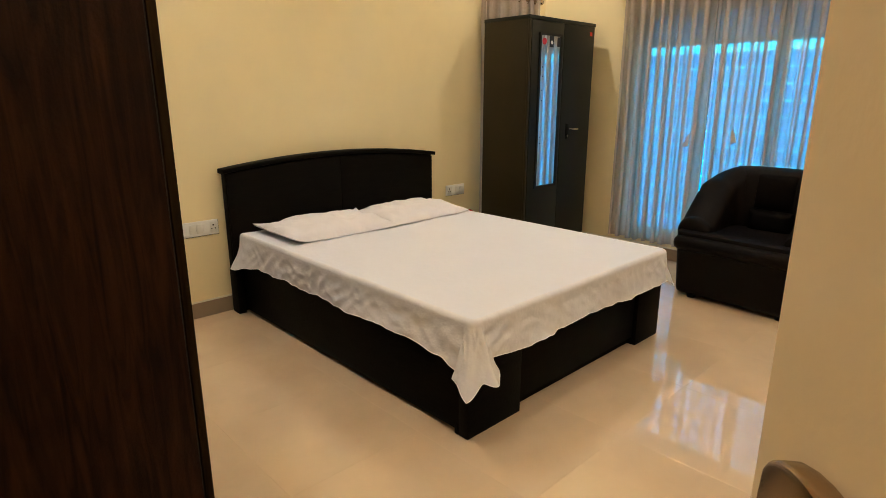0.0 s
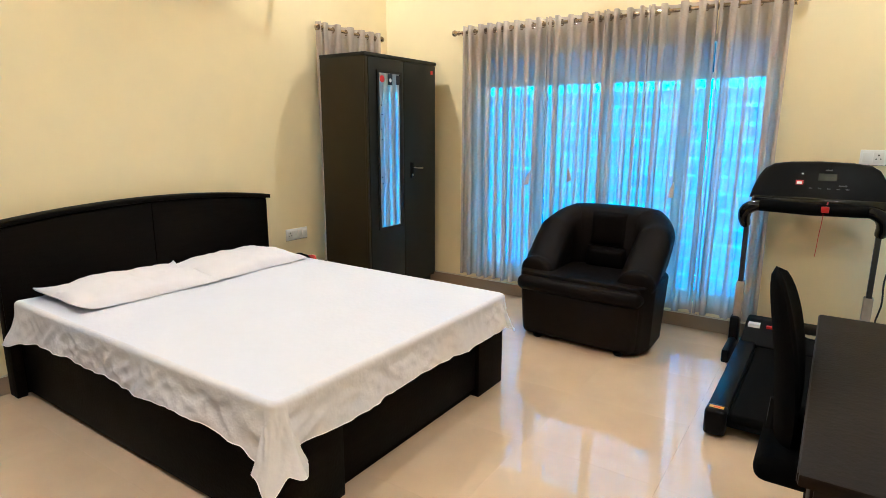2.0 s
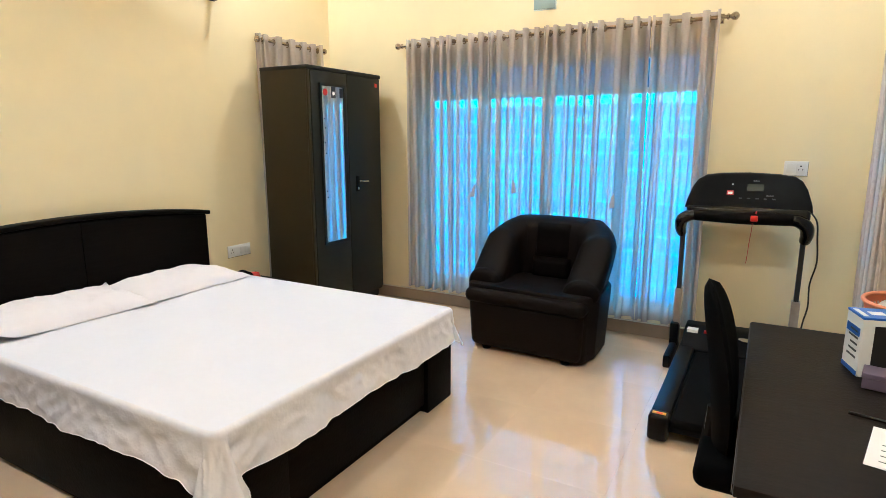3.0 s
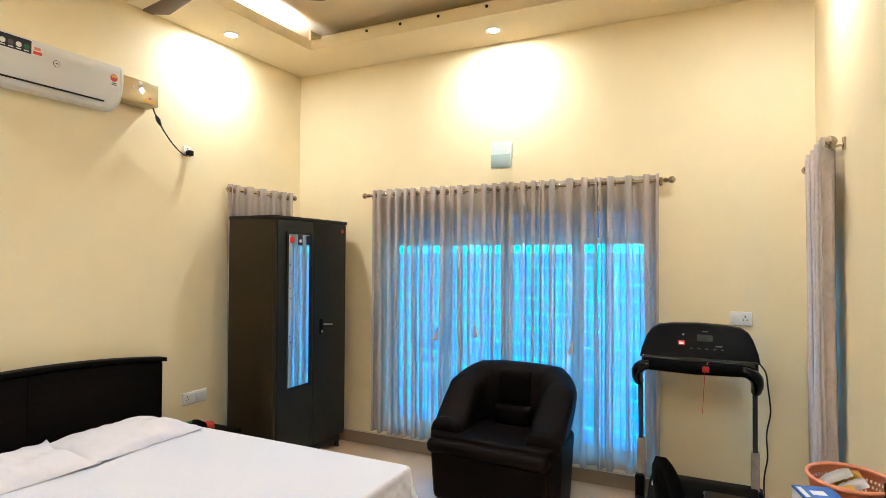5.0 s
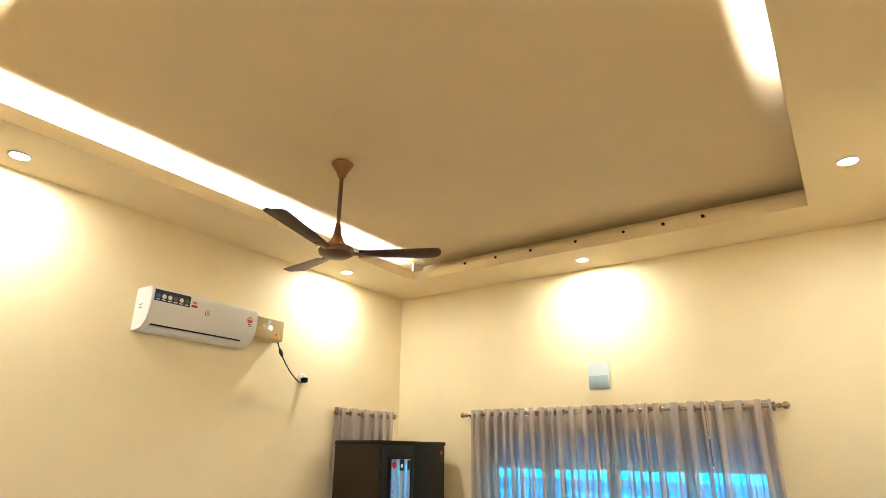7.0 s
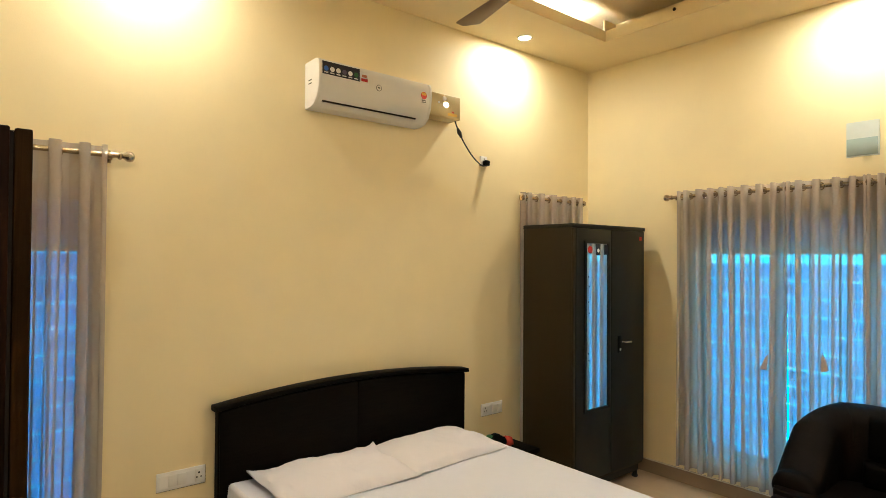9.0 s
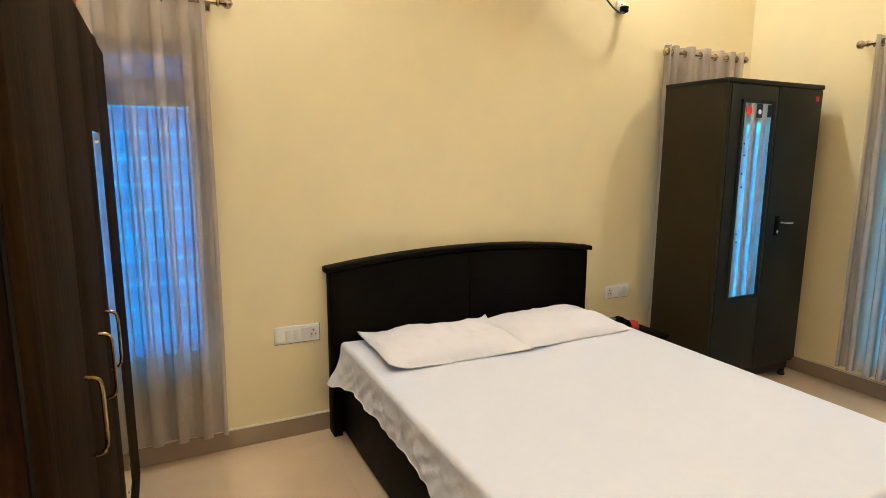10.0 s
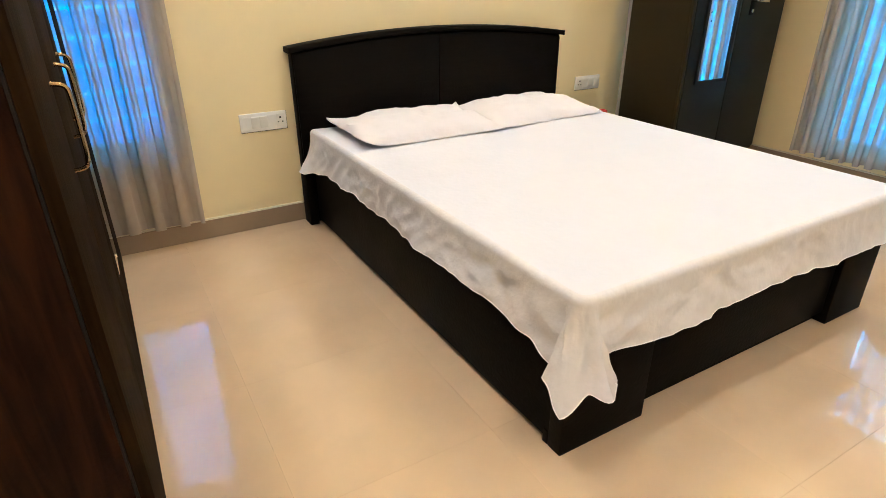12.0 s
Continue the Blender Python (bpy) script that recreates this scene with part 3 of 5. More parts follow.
# ---- bed ----
def build_bed():
    bed = thing("bed", "dark-stained wooden double bed with a low arched headboard", "bed", (1.12, 2.33, 0))
    y0, y1, yc = 1.466, 3.192, 2.329

    def arch(y, base=0.935, rise=0.062):
        t = (y - yc) / 0.883
        return base + rise * (1 - t * t)
    ys = [y0 + (y1 - y0) * k / 20 for k in range(21)]
    out = [(y, arch(y) - 0.022) for y in ys] + [(y1, 0.0), (y0, 0.0)]
    head = part("headboard", extrude(out, "x", 0.03, 0.085, 0.004), BEDWOOD, bed)
    # two flat panels with a seam between, on the face of the headboard
    for a, b in ((y0 + 0.006, 2.3065), (2.3090, y1 - 0.006)):
        q = [a + (b - a) * k / 10 for k in range(11)]
        part("panel", extrude([(y, arch(y) - 0.032) for y in q] + [(b, 0.30), (a, 0.30)], "x", 0.086, 0.098, 0.003), BEDWOOD, head)
    cap = [(1.446 + 1.766 * k / 24) for k in range(25)]
    part("cap_rail", extrude([(y, arch(y) + 0.006) for y in cap] + [(y, arch(y) - 0.022) for y in reversed(cap)], "x", 0.022, 0.116, 0.008), BEDWOOD, head, "moulded arched top rail")
    part("post", box(0.03, 1.462, 0, 0.125, 1.512, 0.30, 0.004), BEDWOOD, bed)
    part("post", box(0.03, 3.146, 0, 0.125, 3.196, 0.30, 0.004), BEDWOOD, bed)
    for a, b in ((1.522, 1.547), (3.111, 3.136)):
        part("side_rail", box(0.10, a, 0.02, 2.11, b, 0.43, 0.004), BEDWOOD, bed)
    part("plinth", box(0.14, 1.56, 0, 2.09, 3.10, 0.03), BEDWOOD, bed)
    # foot end: corner blocks stand proud of a recessed drawer front
    for a, b in ((1.518, 1.857), (2.88, 3.14)):
        part("corner_block", box(2.085, a, 0.0, 2.142, b, 0.44, 0.006), BEDWOOD, bed)
    part("foot_panel", box(2.075, 1.83, 0.045, 2.118, 2.89, 0.30, 0.004), BEDWOOD, bed)
    part("foot_rail", box(2.08, 1.83, 0.312, 2.128, 2.89, 0.43, 0.004), BEDWOOD, bed)
    part("side_foot", box(2.062, 1.519, 0.0, 2.085, 1.545, 0.05, 0.003), BEDWOOD, bed)
    mattress = thing("mattress", "thick mattress hidden under a white bedsheet", "mattress", (1.12, 2.33, 0.43))
    part("ticking", box(0.115, 1.55, 0.43, 2.11, 3.11, 0.522, 0.04, 3), SHEET, mattress)


def build_sheet():
    """White sheet laid over the mattress, hanging down on three sides with pointed corners."""
    sheet = thing("bedsheet", "plain white cotton bedsheet hanging over the bed's edges", "bedsheet", (1.12, 2.33, 0.53))
    x0, x1, y0, y1, top = 0.118, 2.150, 1.533, 3.118, 0.532
    r = 0.022

    # the edge goes from the head along one side, round the foot and back along the other side
    rc, cloth = 0.03, 0.34
    a, b = x1 - x0 - rc, y1 - y0 - 2 * rc
    total = 2 * (a + cloth) + b

    def bell(t, mid, wide):
        return math.exp(-((t - mid) / wide) ** 2)

    def rim(w):
        """Point on the edge, outward direction, place round a foot corner (or -1), distances to corner and head."""
        if w < a:
            return Vector((x0 + w, y0, 0)), Vector((0, -1, 0)), -1, a - w, w, False
        if w < a + cloth:
            t = (w - a) / cloth
            d = Vector((math.sin(t * math.pi / 2), -math.cos(t * math.pi / 2), 0))
            return Vector((x1 - rc, y0 + rc, 0)) + rc * d, d, t, 0, 9, False
        if w < a + cloth + b:
            s = w - a - cloth
            return Vector((x1, y0 + rc + s, 0)), Vector((1, 0, 0)), -1, min(s, b - s), 9, s > b / 2
        if w < a + 2 * cloth + b:
            t = 1 - (w - a - cloth - b) / cloth
            d = Vector((math.sin(t * math.pi / 2), math.cos(t * math.pi / 2), 0))
            return Vector((x1 - rc, y1 - rc, 0)) + rc * d, d, t, 0, 9, True
        s = w - a - 2 * cloth - b
        return Vector((x1 - rc - s, y1, 0)), Vector((0, 1, 0)), -1, s, a - s, True

    def pos(u, v):
        w = u * total
        p, d, t, near, head, far = rim(w)
        hd = bell(head, 0, 0.13) if head < 5 else 0
        hang = 0.176 + 0.005 * math.sin(7.3 * w + 1) + 0.012 * noise.noise(Vector((w * 4.3, 0, 2.5))) + 0.007 * noise.noise(Vector((w * 15, 0, 7.5)))
        hang += 0.035 * hd + ((0.02 if far else 0.045) * math.exp(-near / 0.09) if abs(d.y) > 0.9 and t < 0 else 0)
        flare = 0.020 + 0.008 * math.sin(5.1 * w + 0.6) + 0.004 * math.sin(17 * w) + 0.05 * hd
        if t >= 0:
            k = 0.45 if far else 1.0
            # longest just before the middle, then rising to a second fold that ends in a step
            point = 0.045 + 0.078 * (t / 0.4) ** 1.6 if t < 0.4 else 0.123 - 0.058 * min(1.0, (t - 0.4) / 0.3)
            hang += k * point * min(1.0, (1 - t) / 0.06)
            flare += k * (0.050 + 0.045 * bell(t, 0.40, 0.20) + 0.035 * bell(t, 0.90, 0.14))
        wr = noise.noise(Vector((w * 6.5, v * 1.6, 1.7))) * 0.010
        wr += 0.016 * (0.2 - abs(noise.noise(Vector((w * 9 + v * 2.2, v * 1.5 - w * 2, 4.1))))) + 0.012 * (0.2 - abs(noise.noise(Vector((w * 13 - v * 2.5, v * 2.6 + w * 3, 6.4)))))
        h = r * v / 0.25 if v < 0.25 else r + (hang - r) * (v - 0.25) / 0.75
        if h < r:
            q = h / r
            down, outw = r * (1 - math.cos(q * math.pi / 2)), r * math.sin(q * math.pi / 2)
        else:
            f = (h - r) / max(hang - r, 1e-4)
            down = h
            outw = r + flare * (0.45 * f + 0.55 * f * f) + wr * min(1, f * 3)
        q = p + d * outw
        q.z = top - down
        return q
    bm = grid(640, 20, pos)
    part("skirt", bm, SKIRTCLOTH, sheet, "hanging edge of the sheet")
    def flat(u, v):
        x, y = x0 + (x1 - x0) * u, y0 + (y1 - y0) * v
        n = noise.noise(Vector((x * 2.2, y * 2.2, 3))) * 0.006 + noise.noise(Vector((x * 7, y * 3, 8))) * 0.0025
        e = min((1 - u) * (x1 - x0), v * (y1 - y0), (1 - v) * (y1 - y0), 0.12) / 0.12
        # rounded foot corners
        for yc, inside in ((y0 + rc, y < y0 + rc), (y1 - rc, y > y1 - rc)):
            if inside and x > x1 - rc:
                k = rc / max(rc, math.hypot(x - x1 + rc, y - yc))
                x, y = x1 - rc + (x - x1 + rc) * k, yc + (y - yc) * k
        return Vector((x, y, top + n * e))
    part("top", grid(120, 100, flat), SHEET, sheet)
    # stitched hem as a thin cord along the lower edge
    part("hem", tube([pos(k / 500, 1.0) for k in range(501)], 0.0019, 5), HEMCLOTH, sheet, "bright stitched hem")


def build_pillow(cx, cy, w, d, h, turn, seed, label):
    """A soft pillow in a flanged slip: w along y, d along x."""
    p = thing("pillow", label, "pillow", (cx, cy, 0.532), "pillows on the bed", turn=turn)
    lifted = 1.0 if seed == 9 else 0.15

    def shell(sign):
        def fn(u, v):
            a, b = 2 * u - 1, 2 * v - 1
            f = max(0.0, (1 - abs(a) ** 3.2)) ** 0.55 * max(0.0, (1 - abs(b) ** 3.0)) ** 0.55
            flange = 0.005
            n = noise.noise(Vector((a * 2.6 + seed, b * 2.2, 0))) * 0.016 + noise.noise(Vector((a * 9, b * 5, seed))) * 0.007
            z = flange + (f * (h if sign > 0 else 0.0)) + n * (0.3 + f) + (0.006 if sign > 0 else -0.004) + 0.010 * (a * b) ** 2
            lift = lifted * (0.034 * max(0.0, (-a - 0.72) / 0.28) ** 1.5 + 0.04 * max(0.0, (a - 0.8) / 0.2) * max(0.0, (-b - 0.6) / 0.4))
            z += lift
            pinch = 1 - 0.05 * (1 - abs(a)) * abs(b) ** 2
            return Vector((b * d / 2 * pinch, a * w / 2 * (1 - 0.035 * (1 - abs(b)) * abs(a) ** 2), max(z, 0.004)))
        return fn
    bm = grid(36, 26, shell(1))
    grid(36, 26, shell(-1), bm)
    bmesh.ops.remove_doubles(bm, verts=bm.verts, dist=0.004)
    part("slip", bm, PILLOWC, p, local=True)
    edge = []
    f = shell(1)
    for k in range(36):
        edge.append(f(k / 36, 0))
    for k in range(26):
        edge.append(f(1, k / 26))
    for k in range(36):
        edge.append(f(1 - k / 36, 1))
    for k in range(26):
        edge.append(f(0, 1 - k / 26))
    part("piping", tube([e - Vector((0, 0, 0.004)) for e in edge], 0.003, 6, closed=True), PILLOWC, p, local=True)


build_bed()
build_sheet()
build_pillow(0.395, 2.69, 0.74, 0.50, 0.082, 1.5, 4, "flat white cotton pillow lying against the headboard")
build_pillow(0.40, 1.985, 0.78, 0.52, 0.078, -2, 9, "flat white cotton pillow with a flanged edge")


# ---- steel almirah ----
def build_almirah():
    x0, x1, y0, y1, z0, z1 = 0.175, 0.640, 3.705, 4.615, 0.11, 1.98
    a = thing("almirah", "dark grey two-door steel almirah with a narrow mirror", "almirah", (0.4, 4.16, 0))
    part("body", box(x0, y0, z0, x1 - 0.012, y1, z1 - 0.012, 0.006), STEEL_SIDE, a, "brown-black enamelled steel body")
    part("top_fascia", box(x0 - 0.002, y0 - 0.002, z1 - 0.03, x1 + 0.006, y1 + 0.002, z1, 0.006), STEEL, a)
    part("kick_plate", box(x1 - 0.05, y0 + 0.05, 0.06, x1 - 0.02, y1 - 0.05, z0), STEEL, a)
    for lx in (x0 + 0.03, x1 - 0.05):
        for ly in (y0 + 0.03, y1 - 0.05):
            part("leg", lathe([(0.022, 0), (0.026, 0.01), (0.018, 0.02), (0.02, z0)], 12, (lx, ly, 0)), STEEL, a)
    mid = 4.155
    d1 = part("door", box(x1 - 0.012, y0 + 0.03, z0 + 0.03, x1 + 0.010, mid - 0.002, z1 - 0.034, 0.004), STEEL, a)
    d2 = part("door", box(x1 - 0.012, mid + 0.002, z0 + 0.03, x1 + 0.010, y1 - 0.02, z1 - 0.034, 0.004), STEEL, a)
    part("side_stile", box(x1 - 0.012, y0, z0, x1 + 0.006, y0 + 0.027, z1 - 0.032, 0.003), STEEL_SIDE, a)
    fr = box(x1 + 0.010, 3.822, 0.632, x1 + 0.022, 3.842, 1.858)
    box(x1 + 0.010, 4.098, 0.632, x1 + 0.022, 4.118, 1.858, bm=fr)
    box(x1 + 0.010, 3.842, 0.632, x1 + 0.022, 4.098, 0.650, bm=fr)
    box(x1 + 0.010, 3.842, 1.840, x1 + 0.022, 4.098, 1.858, bm=fr)
    part("mirror_frame", fr, STEEL, d1)
    part("mirror", box(x1 + 0.0105, 3.842, 0.650, x1 + 0.016, 4.098, 1.840), MIRROR, d1, "narrow mirror with paper stickers")
    X = x1 + 0.0165
    part("sticker", lathe([(0.026, 0), (0.026, 0.001)], 20, (X, 3.885, 1.795), "x"), RED, d1, "round red sticker")
    part("sticker", box(X, 3.955, 1.755, X + 0.001, 4.005, 1.838), NAVY, d1, "navy sticker")
    part("sticker", box(X, 4.055, 1.76, X + 0.001, 4.096, 1.832), NAVY, d1)
    part("sticker", lathe([(0.014, 0), (0.014, 0.0015)], 16, (X + 0.001, 3.98, 1.79), "x"), PAPER, d1)
    for k, zz in enumerate((1.60, 1.53, 1.42, 1.34, 1.05, 1.0)):
        part("sticker_mark", lathe([(0.005, 0), (0.005, 0.0008)], 12, (X, 3.868 + 0.008 * (k % 2), zz), "x"), NAVY, d1)
    part("badge", box(x1 + 0.010, 4.525, 1.875, x1 + 0.013, 4.555, 1.905), RED, d2, "small red badge")
    hb = part("handle_plate", box(x1 + 0.010, 4.235, 1.02, x1 + 0.016, 4.280, 1.15, 0.002), PLASTIC, d2)
    part("handle", tube(smooth_path([(x1 + 0.014, 4.255, 1.105), (x1 + 0.045, 4.256, 1.107), (x1 + 0.052, 4.28, 1.105), (x1 + 0.050, 4.355, 1.100)], 5), 0.008, 8), CHROME, d2, "chrome lever handle")
    part("keyhole", lathe([(0.011, 0), (0.011, 0.004), (0.006, 0.006)], 14, (x1 + 0.016, 4.258, 1.045), "x"), CHROME, d2)


build_almirah()


# ---- things behind the bed ----
def build_side_stool():
    s = thing("stool", "small dark wooden stool between bed and almirah", "stool", (0.30, 3.40, 0))
    part("seat", box(0.14, 3.25, 0.36, 0.46, 3.58, 0.39, 0.006), BEDWOOD, s)
    for lx in (0.17, 0.42):
        for ly in (3.28, 3.54):
            part("leg", box(lx - 0.016, ly - 0.016, 0, lx + 0.016, ly + 0.016, 0.36, 0.003), BEDWOOD, s)
    b = thing("cloth_bag", "small crumpled red and black cloth pouch on the stool", "bag", (0.28, 3.36, 0.39))

    def lump(cx, cy, cz, rx, ry, rz, seed):
        def fn(u, v):
            a, t = 2 * math.pi * u, math.pi * v
            p = Vector((math.sin(t) * math.cos(a), math.sin(t) * math.sin(a), math.cos(t)))
            k = 1 + 0.25 * noise.noise(p * 2.3 + Vector((seed, 0, 0)))
            return Vector((cx + rx * p.x * k, cy + ry * p.y * k, max(0.391, cz + rz * p.z * k)))
        m = grid(22, 12, fn, wrap=True)
        bmesh.ops.remove_doubles(m, verts=m.verts, dist=0.0005)
        return m
    part("pouch", lump(0.27, 3.33, 0.43, 0.075, 0.075, 0.055, 3), FABRIC, b)
    part("flap", lump(0.29, 3.42, 0.425, 0.05, 0.045, 0.035, 8), REDCLOTH, b, "red cloth flap")
    part("tag", lump(0.25, 3.29, 0.47, 0.03, 0.03, 0.014, 5), GREEN, b, "green cloth tag")


build_side_stool()


# ---- armchair ----
def build_armchair():
    ch = thing("armchair", "dark brown leather tub armchair with rounded arms", "armchair", (2.300, 4.225, 0), turn=-3)
    # local metres: the front faces -y; the U-shaped arms and back are one swept, padded body
    W, F, B = 0.330, -0.215, 0.235
    LOW = 0.385

    def centre(u):
        """Middle line of the arm and back in plan, from one arm front round the back to the other."""
        if u < 0.28:
            return Vector((-W - 0.015 * (1 - u / 0.28), F + (u / 0.28) * 0.25, 0)), Vector((-1, 0, 0))
        if u > 0.72:
            k = (1 - u) / 0.28
            return Vector((W + 0.015 * (1 - k), F + k * 0.25, 0)), Vector((1, 0, 0))
        a = math.pi * (1 - (u - 0.28) / 0.44)
        o = Vector((math.copysign(abs(math.cos(a)) ** 0.75, math.cos(a)), math.sin(a) ** 0.8, 0))
        return Vector((W * o.x, 0.05 + (B - 0.05) * o.y, 0)), Vector((math.cos(a), math.sin(a), 0)).normalized()

    def height(u):
        e = min(1, min(u, 1 - u) / 0.40)
        return 0.560 + 0.330 * (0.75 * e + 0.25 * e * e * (3 - 2 * e))

    def section(u, v):
        p, o = centre(u)
        top = height(u)
        thick = 0.125 - 0.015 * math.sin(math.pi * u) ** 2
        a = 2 * math.pi * v
        c, s = math.cos(a), math.sin(a)
        mid = top - 0.105
        if s >= 0:
            off, z = thick * c, mid + 0.105 * s
        else:
            off = thick * math.copysign(abs(c) ** 0.55, c)
            z = mid + s * (mid - LOW)
        off += 0.10 * (z - 0.45)
        q = p + o * (off + 0.005 * noise.noise(Vector((u * 11, v * 8, 2))))
        q.z = z + 0.004 * noise.noise(Vector((u * 14, v * 3, 6)))
        return q

    def body(u, v):
        """The swept roll, closed by a soft dome at each arm front."""
        cap = 0.10
        k = (cap - u) / cap if u < cap else (u - 1 + cap) / cap if u > 1 - cap else 0.0
        if k <= 0:
            return section((u - cap) / (1 - 2 * cap), v)
        end = 0.0 if u < 0.5 else 1.0
        p = section(end, v)
        m = Vector((centre(end)[0].x, F, 0.465))
        q = m.lerp(p, math.sqrt(max(0.0, 1 - k ** 2.4)))
        q.y = F - 0.065 * math.sin(k * math.pi / 2)
        return q
    bm = grid(84, 32, body)
    bmesh.ops.remove_doubles(bm, verts=bm.verts, dist=0.0006)
    part("shell", bm, LEATHER, ch, local=True)
    for u in (0.395, 0.605):
        part("seam", tube([section(u, k / 30) for k in range(0, 17)], 0.0035, 6), LEATHER, ch, "raised stitched seam", local=True)
    corner = [(0.37 + 0.065 * math.cos(a), -0.285 + 0.065 * math.sin(a)) for a in np.linspace(-math.pi / 2, 0, 6)]
    plan = [(-x, y) for x, y in reversed(corner)] + corner
    for k in range(41):
        p, o = centre(1 - k / 40)
        q = p + o * 0.122
        plan.append((q.x, q.y))
    bm = extrude(plan, "z", 0.022, 0.47, 0.02)
    fr = box(-0.415, -0.380, 0.024, 0.415, -0.25, 0.375, 0.050, 4)
    for v in bm.verts[:] + fr.verts[:]:
        low = (0.42 - v.co.z) / 0.4
        v.co.x *= 1 - 0.045 * low
        v.co.y += 0.02 * low if v.co.y < 0 else -0.02 * low
    part("base", bm, LEATHER, ch, local=True)
    part("front_panel", fr, LEATHER, ch, local=True)
    part("seat_front", box(-0.430, -0.400, 0.340, 0.430, -0.16, 0.442, 0.048, 5), LEATHER, ch, local=True)

    def cushion(x0, x1, y0, y1, zb, zt, puff, name, tilt=0.0):
        def fn(sign):
            def f(u, v):
                a, b = 2 * u - 1, 2 * v - 1
                e = (1 - abs(a) ** 6) ** 0.5 * (1 - abs(b) ** 6) ** 0.5
                x = x0 + (x1 - x0) * u
                y = y0 + (y1 - y0) * v
                mid = (zb + zt) / 2
                z = mid + sign * ((zt - zb) / 2) * e + (puff * (1 - a * a) * (1 - b * b) if sign > 0 else 0)
                return Vector((x, y, z + tilt * (v - 0.5)))
            return f
        m = grid(22, 18, fn(1))
        grid(22, 18, fn(-1), m)
        bmesh.ops.remove_doubles(m, verts=m.verts, dist=0.002)
        return part(name, m, LEATHER, ch, local=True)
    cushion(-0.27, 0.27, -0.34, 0.17, 0.335, 0.452, 0.022, "seat_cushion")
    # padded inner back in three sewn fields with a lumbar roll below
    def back(x0, x1, z0, z1, name, bulge, lean=0.10, depth=0.10):
        def f(u, v):
            a, b = 2 * u - 1, 2 * v - 1
            e = (1 - abs(a) ** 5) ** 0.5 * (1 - abs(b) ** 5) ** 0.5
            x = x0 + (x1 - x0) * u
            z = z0 + (z1 - z0) * v
            y = 0.150 + lean * (z - 0.42) - bulge * e - 0.5 * x * x
            return Vector((x, y, z))
        m = grid(18, 14, f)
        bmesh.ops.solidify(m, geom=m.faces[:], thickness=-0.05)
        return part(name, m, LEATHER, ch, local=True)
    back(-0.135, 0.135, 0.60, 0.850, "back_pad", 0.045)
    back(-0.150, 0.150, 0.45, 0.610, "lumbar_roll", 0.075)
    for sx in (-0.29, 0.29):
        for sy in (-0.30, 0.21):
            part("foot", lathe([(0.026, 0), (0.03, 0.006), (0.032, 0.022)], 14, (sx, sy, 0)), PLASTIC, ch, local=True)


build_armchair()


